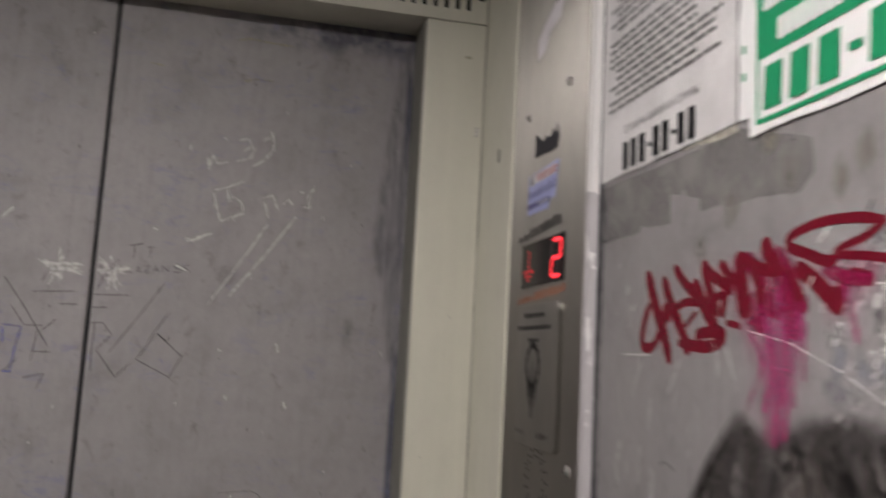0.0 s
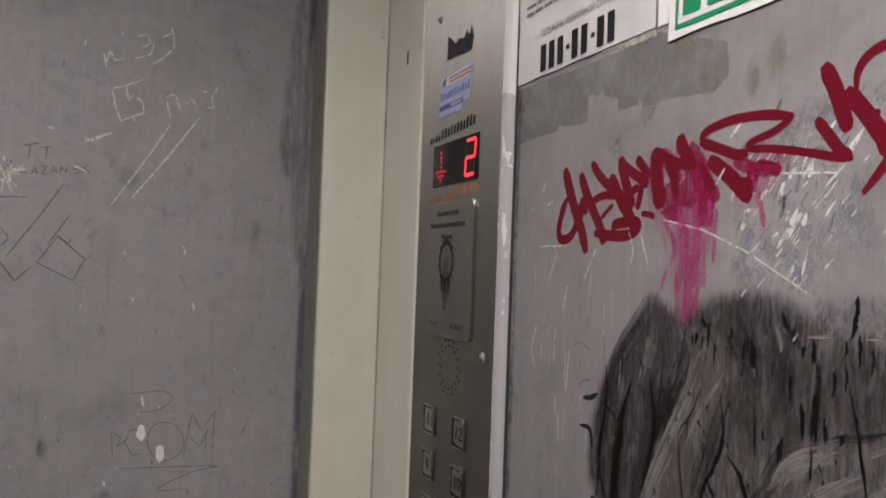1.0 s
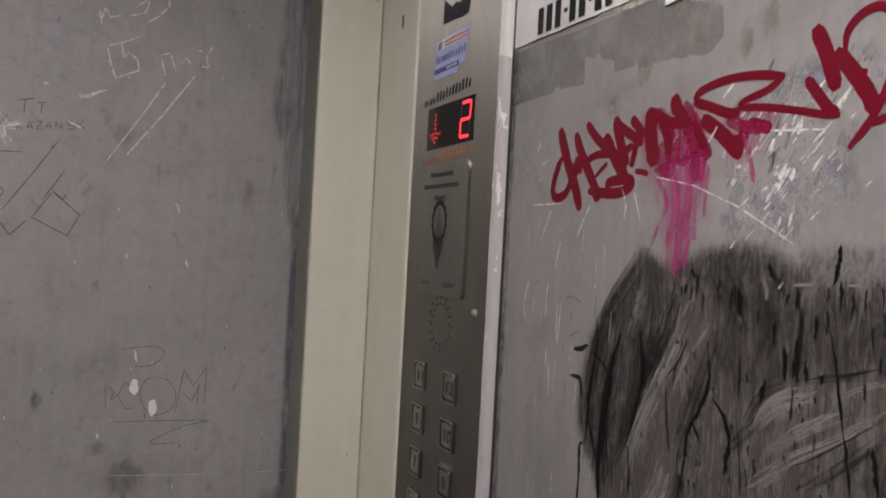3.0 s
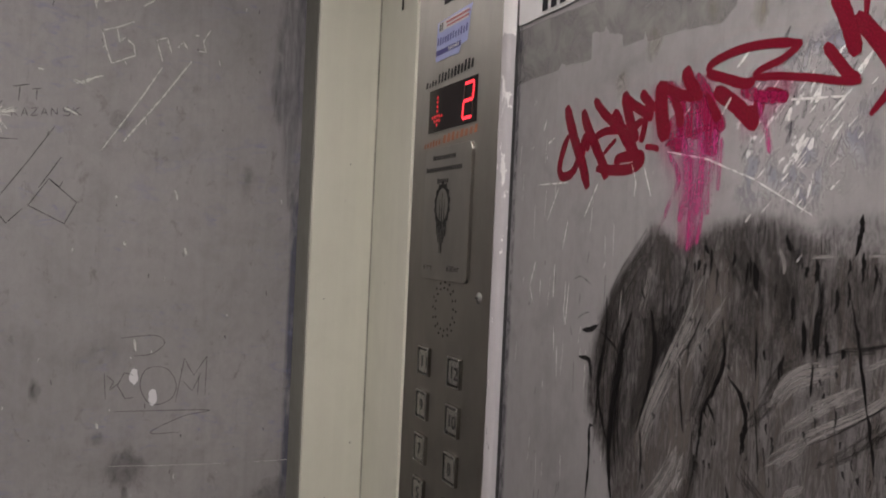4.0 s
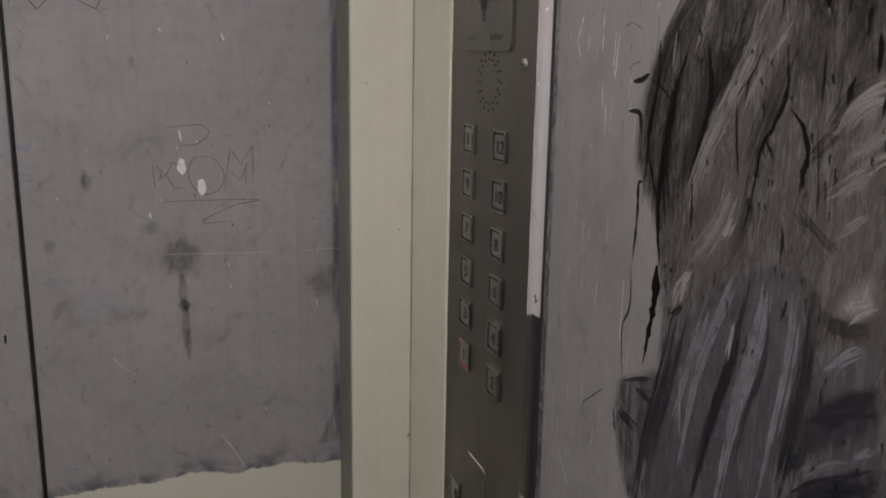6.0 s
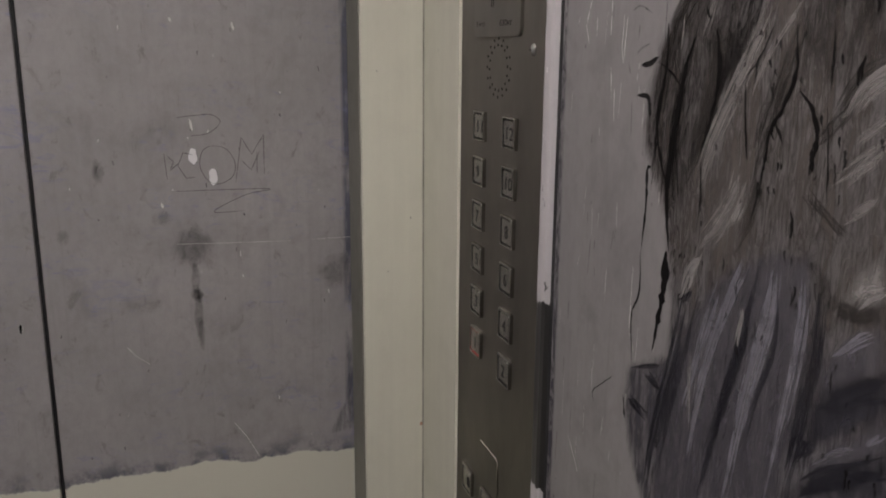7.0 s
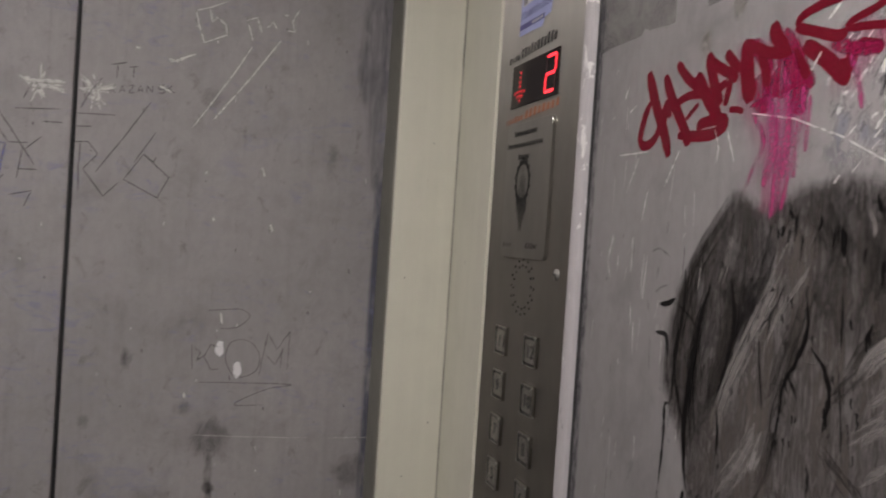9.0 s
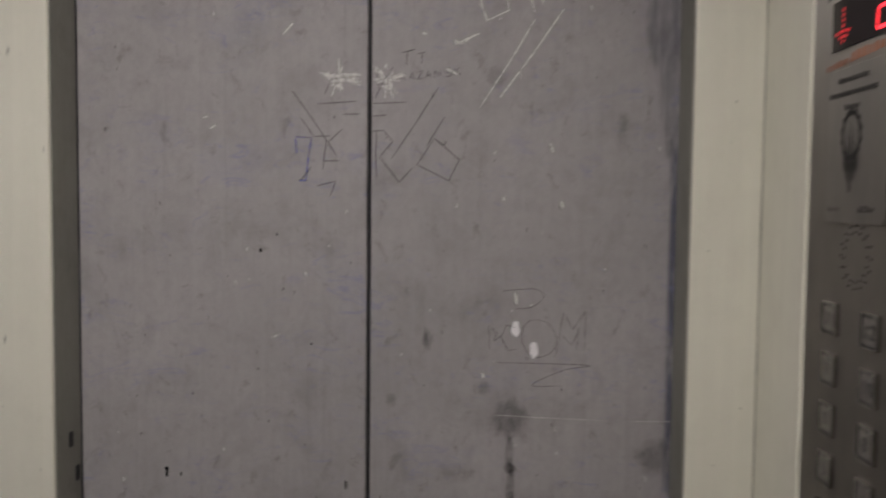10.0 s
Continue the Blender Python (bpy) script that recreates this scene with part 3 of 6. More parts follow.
def sheet(name, col, col2, lo, hi, grain, hue=None, cut=0.10, mid=0.5):
    """Paint film whose density is stored on the mesh, broken by brush streaks."""
    m, nt, p = mat(name)
    at = nt.nodes.new("ShaderNodeAttribute")
    at.attribute_name = "cover"
    v = coords(nt, grain)
    v.node.inputs["Rotation"].default_value = (radians(-24), 0, 0)
    n = noise_tex(nt, v, 1.0, 8, 0.7, 1.6)
    n2 = noise_tex(nt, coords(nt, tuple(g * 0.3 for g in grain)), 1.0, 3, 0.6, 0.8)
    both = calc(nt, "ADD", calc(nt, "MULTIPLY", n, 0.55), calc(nt, "MULTIPLY", n2, 0.45))
    d = calc(nt, "ADD", at.outputs["Fac"], calc(nt, "MULTIPLY", calc(nt, "SUBTRACT", n, 0.5), 0.5), clamp=True)
    a = calc(nt, "MULTIPLY", ramp(nt, d, [(0.25, 0.0), (0.75, 1.0)]), ramp(nt, both, [(mid - cut, lo), (mid + cut, hi)]))
    link(nt, a, p.inputs["Alpha"])
    c = mix(nt, ramp(nt, n2, [(0.35, 0.0), (0.65, 1.0)]), col, col2)
    if hue:
        sep = nt.nodes.new("ShaderNodeSeparateXYZ")
        link(nt, coords(nt), sep.inputs[0])
        zz = calc(nt, "ADD", sep.outputs["Z"], calc(nt, "MULTIPLY", calc(nt, "SUBTRACT", n2, 0.5), 0.12))
        c = mix(nt, ramp(nt, calc(nt, "MULTIPLY", calc(nt, "SUBTRACT", zz, hue[0]), 12.0, clamp=True), [(0.0, 1.0), (1.0, 0.0)]), c, hue[1])
    link(nt, c, p.inputs["Base Color"])
    p.inputs["Roughness"].default_value = 0.65
    p.inputs["Specular IOR Level"].default_value = 0.25
    return m


m_film = sheet("black_paint_film", (0.032, 0.027, 0.025), (0.082, 0.071, 0.064), 0.36, 0.90, (110, 240, 46), (1.265, (0.050, 0.047, 0.057)), cut=0.075)
m_patch = sheet("older_grey_paint", (0.165, 0.16, 0.15), (0.20, 0.19, 0.18), 0.45, 0.9, (30, 30, 30))
m_smoke = sheet("sooty_black_haze", (0.016, 0.014, 0.013), (0.034, 0.029, 0.027), 0.05, 0.55, (150, 260, 110), cut=0.09)
m_violetfilm = sheet("violet_grey_film", (0.098, 0.092, 0.105), (0.062, 0.058, 0.068), 0.35, 0.85, (110, 200, 45), cut=0.12)
m_navyfilm = sheet("navy_black_film", (0.017, 0.016, 0.022), (0.034, 0.033, 0.042), 0.45, 0.92, (90, 130, 70), cut=0.12)
m_barefilm = sheet("bare_wall_film", (0.24, 0.225, 0.212), (0.19, 0.178, 0.168), 0.45, 0.92, (80, 110, 60), cut=0.10)
m_stain = sheet("dark_stain", (0.05, 0.047, 0.045), (0.07, 0.066, 0.062), 0.16, 0.44, (60, 60, 50))
m_faint = sheet("faint_stain", (0.07, 0.066, 0.063), (0.09, 0.085, 0.08), 0.06, 0.34, (60, 60, 50))
m_grime = sheet("bluish_grime", (0.05, 0.052, 0.075), (0.07, 0.068, 0.085), 0.0, 0.8, (150, 150, 60))
m_glue = sheet("dried_glue", (0.25, 0.23, 0.18), (0.21, 0.195, 0.16), 0.1, 0.65, (90, 90, 60))
m_chip = sheet("white_chip", (0.74, 0.72, 0.73), (0.68, 0.66, 0.67), 0.95, 1.0, (60, 60, 60))
m_scuff = sheet("pale_scuff", (0.44, 0.42, 0.39), (0.20, 0.197, 0.225), 0.0, 0.85, (95, 120, 70), cut=0.035, mid=0.525)
m_bluegrime = sheet("blue_grey_smear", (0.135, 0.138, 0.170), (0.17, 0.168, 0.190), 0.0, 0.48, (110, 110, 16), cut=0.10)
m_pinkfilm = sheet("thin_magenta_film", (0.36, 0.035, 0.15), (0.29, 0.015, 0.09), 0.03, 0.5, (60, 130, 10))


def brush(name, col, col2, alpha, hairs=12.0, lo=0.2, soft=0.35, mid=0.5, cut=0.08):
    """Thinned paint from a wide brush: hair lines run along the stroke and its sides break up."""
    m, nt, p = mat(name)
    uv = nt.nodes.new("ShaderNodeUVMap")
    sep = nt.nodes.new("ShaderNodeSeparateXYZ")
    link(nt, uv.outputs[0], sep.inputs[0])
    side = calc(nt, "MULTIPLY", calc(nt, "SUBTRACT", 0.5, calc(nt, "ABSOLUTE", calc(nt, "SUBTRACT", sep.outputs["Y"], 0.5))), 2.0)

    def along(x, y, detail):
        mp = node(nt, "ShaderNodeMapping")
        mp.inputs["Scale"].default_value = (x, y, 1.0)
        link(nt, uv.outputs[0], mp.inputs["Vector"])
        return noise_tex(nt, mp.outputs[0], 1.0, detail, 0.68, 0.2)
    hair, wide = along(0.40, hairs, 5), along(0.9, hairs * 0.22, 4)
    blot = noise_tex(nt, coords(nt), 70, 6, 0.7)
    rag = calc(nt, "ADD", calc(nt, "MULTIPLY", calc(nt, "SUBTRACT", hair, 0.5), 1.1), calc(nt, "MULTIPLY", calc(nt, "SUBTRACT", blot, 0.5), 0.7))
    edge = ramp(nt, calc(nt, "ADD", side, rag, clamp=True), [(0.06, 0.0), (max(0.1, soft), 1.0)])
    both = calc(nt, "ADD", calc(nt, "MULTIPLY", hair, 0.45), calc(nt, "ADD", calc(nt, "MULTIPLY", wide, 0.3), calc(nt, "MULTIPLY", blot, 0.25)))
    a = calc(nt, "MULTIPLY", calc(nt, "MULTIPLY", edge, ramp(nt, both, [(mid - cut, lo), (mid + cut, 1.0)])), alpha)
    link(nt, a, p.inputs["Alpha"])
    link(nt, mix(nt, ramp(nt, wide, [(0.35, 0.0), (0.65, 1.0)]), col, col2), p.inputs["Base Color"])
    p.inputs["Roughness"].default_value = 0.6
    p.inputs["Specular IOR Level"].default_value = 0.25
    return m


m_wash = brush("thin_black_wash", (0.020, 0.017, 0.015), (0.038, 0.033, 0.030), 0.62, 4, 0.0, 0.7, 0.5, 0.10)
m_dry = brush("dry_black_brush", (0.007, 0.006, 0.006), (0.013, 0.011, 0.011), 0.86, 4, 0.0, 0.6, 0.49, 0.08)
m_slate = brush("slate_brush", (0.012, 0.0115, 0.016), (0.026, 0.025, 0.033), 0.86, 4, 0.1, 0.6, 0.46, 0.10)
m_violet = brush("violet_grey_brush", (0.185, 0.176, 0.196), (0.125, 0.119, 0.136), 0.90, 4, 0.1, 0.6, 0.44, 0.10)
m_wipe = brush("wiped_grey_brush", (0.215, 0.199, 0.190), (0.150, 0.138, 0.131), 0.92, 4, 0.05, 0.6, 0.45, 0.10)
m_bare = brush("bare_grey_wall", (0.25, 0.235, 0.225), (0.20, 0.188, 0.18), 0.95, 3, 0.2, 0.7, 0.44, 0.12)

RIGHT_SPOT, DOOR_SPOT = (0.0, -0.65, 1.4), (-0.25, 0.0, 1.4)
LAYER = [0]


def onto(plane, a, b, lift):
    return (-lift, -a, b) if plane == "w" else (a, YD - lift, b)


def stroke(parent, plane, material, w0, w1, pts):
    """A ribbon of paint along a smooth line through a few points."""
    LAYER[0] += 1
    lift = 0.00012 + 0.0000004 * LAYER[0]
    p = [Vector(q) for q in pts]
    line = []
    if len(p) == 2 or (len(p) < 6 and material in (m_pen, m_scr, m_scrw, m_bluepen)):
        line = [a.lerp(b, k / 4) for a, b in zip(p, p[1:]) for k in range(4)] + [p[-1]]
    else:
        q = [p[0] * 2 - p[1]] + p + [p[-1] * 2 - p[-2]]
        closed = (p[0] - p[-1]).length < 1e-6
        if closed:
            q[0], q[-1] = p[-2], p[1]
        for i in range(1, len(q) - 2):
            for k in range(6):
                t = k / 6
                a, b, c, d = q[i - 1], q[i], q[i + 1], q[i + 2]
                line.append(0.5 * ((2 * b) + (c - a) * t + (2 * a - 5 * b + 4 * c - d) * t * t + (3 * b - a - 3 * c + d) * t ** 3))
        line.append(p[-1])
    bm = bmesh.new()
    uv = bm.loops.layers.uv.new("UVMap")
    rows, run = [], 0.0
    n = len(line)
    rnd = random.Random(LAYER[0])
    if material in (m_blk, m_run):
        line = [q + Vector((rnd.uniform(-1, 1), 0)) * 0.0005 for q in line]
    for i, c in enumerate(line):
        d = (line[min(i + 1, n - 1)] - line[max(i - 1, 0)])
        d = d.normalized() if d.length > 1e-9 else Vector((1, 0))
        nrm = Vector((-d.y, d.x))
        if i:
            run += (c - line[i - 1]).length
        f = i / (n - 1)
        taper = min(1.0, (0.2 if material in (m_blk, m_blk2, m_flake, m_run) else 0.55) + 4.0 * min(f, 1 - f))
        w = (w0 + (w1 - w0) * f) * (0.0006 if material is m_scr and plane == "d" else 0.0005) * taper * (rnd.uniform(0.97, 1.03) if material in (m_tag, m_pen) else rnd.uniform(0.55, 1.35) if material is m_run else rnd.uniform(0.88, 1.12))
        rows.append((bm.verts.new(onto(plane, *(c + nrm * w), lift + i * 1.5e-6)), bm.verts.new(onto(plane, *(c - nrm * w), lift + i * 1.5e-6)), run * 40 + LAYER[0] * 3.7))
    for (a, b, s), (c, d, e) in zip(rows, rows[1:]):
        f = bm.faces.new((a, b, d, c))
        for lp, co in zip(f.loops, ((s, 0), (s, 1), (e, 1), (e, 0))):
            lp[uv].uv = co
    ob = part("stroke", bm, material, parent)
    return ob


def sweep(parent, material, w0, w1, pts, hairs=5):
    """One pull of a worn wide brush on the wall: a few bristle tracks side by side that start and stop unevenly."""
    LAYER[0] += 1
    rnd = random.Random(LAYER[0] * 13)
    p = [Vector(q) for q in pts]
    q = [p[0] * 2 - p[1]] + p + [p[-1] * 2 - p[-2]]
    line = []
    for i in range(1, len(q) - 2):
        a, b, c, d = q[i - 1], q[i], q[i + 1], q[i + 2]
        for k in range(8):
            t = k / 8
            line.append(0.5 * ((2 * b) + (c - a) * t + (2 * a - 5 * b + 4 * c - d) * t * t + (3 * b - a - 3 * c + d) * t ** 3))
    line.append(p[-1])
    n = len(line)
    hairs = hairs if w0 > 9 else 2
    bm = bmesh.new()
    uv = bm.loops.layers.uv.new("UVMap")
    for h in range(hairs):
        off = rnd.uniform(-0.38, 0.38) if h else 0.0
        f0, f1 = int(rnd.uniform(0, 0.28) * n), n - int(rnd.uniform(0, 0.28) * n)
        thick = (rnd.uniform(0.10, 0.34) if h else 0.55)
        wave, ph = rnd.uniform(0.0, 0.10), rnd.uniform(0, 6.3)
        lift = 0.00012 + 0.0000004 * LAYER[0] + h * 3e-8
        rows, run = [], 0.0
        for i in range(f0, f1):
            c = line[i]
            d = (line[min(i + 1, n - 1)] - line[max(i - 1, 0)]).normalized()
            nrm = Vector((-d.y, d.x))
            w = (w0 + (w1 - w0) * i / (n - 1)) * 0.001
            f = (i - f0) / max(1, f1 - f0 - 1)
            c = c + nrm * w * (off + wave * math.sin(ph + 5 * f))
            half = 0.5 * w * thick * min(1.0, 0.15 + 3.2 * min(f, 1 - f))
            if rows:
                run += (c - last).length
            last = c
            rows.append((bm.verts.new(onto("w", *(c + nrm * half), lift)), bm.verts.new(onto("w", *(c - nrm * half), lift)), run * 40 + LAYER[0] * 3.7 + h * 9.1))
        for (a, b, r0), (c, d, r1) in zip(rows, rows[1:]):
            fc = bm.faces.new((a, b, d, c))
            for lp, co in zip(fc.loops, ((r0, 0), (r0, 1), (r1, 1), (r1, 0))):
                lp[uv].uv = co
    return tagged(part("stroke", bm, material, parent), kind="stuff")


def inside(poly, x, y):
    hit, j = False, len(poly) - 1
    for i in range(len(poly)):
        (xi, yi), (xj, yj) = poly[i], poly[j]
        if (yi > y) != (yj > y) and x < (xj - xi) * (y - yi) / (yj - yi) + xi:
            hit = not hit
        j = i
    return hit


def away(poly, x, y):
    best = 9.0
    for (x0, y0), (x1, y1) in zip(poly, poly[1:] + poly[:1]):
        dx, dy = x1 - x0, y1 - y0
        t = max(0.0, min(1.0, ((x - x0) * dx + (y - y0) * dy) / (dx * dx + dy * dy + 1e-12)))
        best = min(best, math.hypot(x - x0 - t * dx, y - y0 - t * dy))
    return best


def film(name, parent, plane, material, poly, fade, step, label=""):
    """A thin film of paint inside an outline, thinning out over its rim."""
    LAYER[0] += 1
    lift = 0.00012 + 0.0000004 * LAYER[0]
    xs, ys = [q[0] for q in poly], [q[1] for q in poly]
    x0, y0 = min(xs) - fade, min(ys) - fade
    nx, ny = int((max(xs) + fade - x0) / step) + 1, int((max(ys) + fade - y0) / step) + 1
    dens, verts = {}, {}
    bm = bmesh.new()
    lay = bm.verts.layers.float.new("cover")
    for i in range(nx + 1):
        for j in range(ny + 1):
            x, y = x0 + i * step, y0 + j * step
            d = away(poly, x, y) * (1 if inside(poly, x, y) else -1)
            t = max(0.0, min(1.0, 0.5 + 0.5 * d / fade))
            dens[i, j] = t * t * (3 - 2 * t)
    for i in range(nx):
        for j in range(ny):
            cell = [(i, j), (i + 1, j), (i + 1, j + 1), (i, j + 1)]
            if max(dens[c] for c in cell) <= 0:
                continue
            for c in cell:
                if c not in verts:
                    verts[c] = bm.verts.new(onto(plane, x0 + c[0] * step, y0 + c[1] * step, lift))
                    verts[c][lay] = dens[c]
            bm.faces.new([verts[c] for c in cell])
    return part(name, bm, material, parent, label)


def oval(cx, cy, rx, ry, n=14, rough=0.18, seed=0):
    rnd = random.Random(seed)
    return [(cx + rx * math.cos(6.2832 * k / n) * rnd.uniform(1 - rough, 1 + rough), cy + ry * math.sin(6.2832 * k / n) * rnd.uniform(1 - rough, 1 + rough)) for k in range(n)]


# outlines of the larger paint marks (along the wall or door, height)
BLACK = [(0.649, 1.544), (0.68, 1.533), (0.704, 1.544), (0.739, 1.549), (0.764, 1.547), (0.781, 1.538), (0.802, 1.531), (0.844, 1.535), (0.93, 1.535), (1.05, 1.4), (1.05, 0.8), (0.64, 0.9), (0.61, 1.05), (0.604, 1.165), (0.586, 1.191), (0.575, 1.226), (0.578, 1.254), (0.625, 1.278), (0.626, 1.315), (0.619, 1.344), (0.612, 1.372), (0.595, 1.395), (0.581, 1.416), (0.579, 1.427), (0.583, 1.457), (0.598, 1.488), (0.621, 1.516)]
PATCH = [(0.4417, 1.7131), (0.602, 1.7102), (0.6463, 1.7139), (0.7158, 1.6905), (0.7173, 1.6718), (0.7057, 1.6638), (0.6724, 1.6668), (0.6505, 1.6673), (0.633, 1.668), (0.6297, 1.6757), (0.6289, 1.6699), (0.6052, 1.6696), (0.6029, 1.6785), (0.5877, 1.6821), (0.5824, 1.6894), (0.5797, 1.6852), (0.5635, 1.6878), (0.5648, 1.6677), (0.5306, 1.6689), (0.5221, 1.6725), (0.517, 1.6682), (0.4474, 1.6662)]
STAINS = [(-0.284, 1.232, 0.023, 0.027, 0.55), (-0.103, 1.188, 0.026, 0.028, 0.45), (-0.352, 1.162, 0.03, 0.013, 0.3), (-0.307, 1.656, 0.013, 0.016, 0.5), (-0.387, 1.332, 0.006, 0.015, 0.45), (-0.387, 1.328, 0.006, 0.015, 0.35), (-0.433, 1.254, 0.009, 0.011, 0.35), (-0.319, 1.27, 0.015, 0.011, 0.3), (-0.15, 1.59, 0.009, 0.029, 0.3), (-0.185, 1.962, 0.007, 0.024, 0.55)]
WHITES = [(-0.278, 1.346), (-0.255, 1.32)]
GLUE = [(0.641, 1.665), (0.698, 1.677), (0.68, 1.698), (0.756, 1.674), (0.736, 1.666), (0.605, 1.642)]

g = thing("old_paint_patch", "darker patch of older grey paint on the wall", "paint patch", RIGHT_SPOT)
film("patch", g, "w", m_patch, PATCH, 0.0008, 0.0018)
for k, (u, z) in enumerate(GLUE):
    g = thing("glue_spot", "dried yellowish glue remains on the wall", "glue spot", (0, -u, z), "glue spots")
    film("glue", g, "w", m_glue, oval(u, z, 0.006, 0.010, seed=k, rough=0.4), 0.006, 0.003)
g = thing("scuffed_area", "pale scuffed area on the grey wall", "scuff", RIGHT_SPOT)
film("scuff", g, "w", m_scuff, oval(0.765, 1.592, 0.048, 0.040, seed=3), 0.025, 0.006)
film("scuff", g, "w", m_scuff, oval(0.800, 1.625, 0.04, 0.02, seed=4), 0.02, 0.006)
rnd = random.Random(77)
for k in range(46):
    u, z = 0.765 + rnd.gauss(0, 0.022), 1.600 + rnd.gauss(0, 0.018)
    s, a = rnd.uniform(0.004, 0.016), radians(rnd.gauss(52, 14))
    stroke(g, "w", m_flake if k % 5 < 3 else m_blue2, rnd.uniform(2, 6), 2, [(u, z), (u + 0.5 * s * math.cos(a), z + 0.5 * s * math.sin(a)), (u + s * math.cos(a), z + s * math.sin(a))])
g = thing("black_paint_area", "large smeared black and grey painted area", "graffiti", RIGHT_SPOT)
film("paint_film", g, "w", m_film, BLACK, 0.013, 0.006)
film("paint_film", g, "w", m_smoke, [(0.672, 1.526), (0.702, 1.539), (0.742, 1.548), (0.772, 1.542), (0.782, 1.524), (0.763, 1.512), (0.732, 1.507), (0.710, 1.526)], 0.014, 0.006)
film("paint_film", g, "w", m_smoke, [(0.719, 1.501), (0.763, 1.513), (0.810, 1.523), (0.845, 1.524), (0.847, 1.493), (0.782, 1.479), (0.751, 1.465), (0.725, 1.470)], 0.014, 0.006)
film("paint_film", g, "w", m_smoke, [(0.780, 1.544), (0.813, 1.547), (0.843, 1.547), (0.844, 1.537), (0.784, 1.533)], 0.014, 0.006)
film("paint_film", g, "w", m_violetfilm, [(0.681, 1.352), (0.717, 1.372), (0.745, 1.374), (0.750, 1.327), (0.744, 1.287), (0.736, 1.235), (0.621, 1.172), (0.617, 1.232), (0.644, 1.301), (0.658, 1.329)], 0.010, 0.005)
film("paint_film", g, "w", m_violetfilm, [(0.759, 1.319), (0.774, 1.339), (0.797, 1.355), (0.800, 1.335), (0.771, 1.315), (0.763, 1.308)], 0.010, 0.005)
film("paint_film", g, "w", m_violetfilm, [(0.760, 1.266), (0.774, 1.282), (0.804, 1.310), (0.807, 1.298), (0.784, 1.279), (0.763, 1.262)], 0.010, 0.005)
film("paint_film", g, "w", m_navyfilm, [(0.757, 1.299), (0.769, 1.313), (0.800, 1.333), (0.804, 1.314), (0.771, 1.288), (0.758, 1.275), (0.753, 1.264)], 0.010, 0.005)
film("paint_film", g, "w", m_navyfilm, [(0.741, 1.238), (0.759, 1.258), (0.784, 1.278), (0.807, 1.294), (0.810, 1.276)], 0.010, 0.005)
film("paint_film", g, "w", m_smoke, [(0.744, 1.377), (0.770, 1.360), (0.795, 1.367), (0.796, 1.358), (0.768, 1.347), (0.750, 1.359)], 0.010, 0.005)
film("paint_film", g, "w", m_barefilm, [(0.770, 1.361), (0.780, 1.377), (0.791, 1.386), (0.795, 1.367), (0.783, 1.361)], 0.010, 0.005)
film("paint_film", g, "w", m_smoke, [(0.649, 1.543), (0.611, 1.506), (0.587, 1.461), (0.585, 1.409), (0.620, 1.370), (0.635, 1.405), (0.661, 1.459), (0.689, 1.512), (0.671, 1.531)], 0.014, 0.006)
film("paint_film", g, "w", m_smoke, [(0.821, 1.428), (0.849, 1.460), (0.850, 1.437)], 0.014, 0.006)
# broad brush work
sweep(g, m_wash, 20.0, 20.0, [(0.647, 1.538), (0.612, 1.498), (0.598, 1.457), (0.593, 1.408)])
sweep(g, m_dry, 21.9, 21.9, [(0.629, 1.494), (0.619, 1.455), (0.613, 1.415), (0.619, 1.373)])
sweep(g, m_wash, 32.6, 32.6, [(0.656, 1.517), (0.653, 1.484), (0.645, 1.446), (0.629, 1.398)])
sweep(g, m_dry, 21.9, 21.9, [(0.688, 1.522), (0.675, 1.489), (0.658, 1.451), (0.643, 1.420)])
sweep(g, m_wash, 29.8, 29.8, [(0.726, 1.538), (0.739, 1.518), (0.746, 1.495)])
sweep(g, m_dry, 8.6, 8.6, [(0.762, 1.541), (0.767, 1.533), (0.774, 1.527), (0.777, 1.515)])
sweep(g, m_wash, 26.5, 26.5, [(0.758, 1.531), (0.763, 1.510), (0.759, 1.484)])
sweep(g, m_dry, 10.5, 10.5, [(0.787, 1.528), (0.789, 1.510), (0.788, 1.496), (0.785, 1.479)])
sweep(g, m_dry, 5.7, 5.7, [(0.780, 1.476), (0.800, 1.483), (0.817, 1.486), (0.835, 1.493)])
sweep(g, m_wash, 10.8, 10.8, [(0.750, 1.445), (0.763, 1.465), (0.782, 1.476)])
sweep(g, m_wash, 21.2, 21.2, [(0.720, 1.492), (0.708, 1.464), (0.696, 1.434), (0.688, 1.398)])
sweep(g, m_wash, 12.7, 12.7, [(0.739, 1.430), (0.756, 1.447), (0.772, 1.467)])
sweep(g, m_dry, 2.4, 2.4, [(0.765, 1.440), (0.789, 1.454), (0.809, 1.470)])
sweep(g, m_dry, 2.5, 2.5, [(0.767, 1.425), (0.796, 1.440), (0.830, 1.463), (0.848, 1.476)])
sweep(g, m_wash, 11.3, 11.3, [(0.792, 1.420), (0.820, 1.442), (0.849, 1.467)])
sweep(g, m_wash, 6.4, 6.4, [(0.840, 1.479), (0.845, 1.466), (0.849, 1.453)])
sweep(g, m_wash, 16.8, 16.8, [(0.679, 1.364), (0.694, 1.391), (0.696, 1.410)])
sweep(g, m_wash, 11.7, 11.7, [(0.736, 1.409), (0.752, 1.398), (0.772, 1.386)])
sweep(g, m_slate, 23.8, 23.8, [(0.647, 1.331), (0.635, 1.280), (0.620, 1.223), (0.613, 1.168)])
sweep(g, m_violet, 19.3, 19.3, [(0.695, 1.363), (0.680, 1.327), (0.662, 1.274), (0.646, 1.186)])
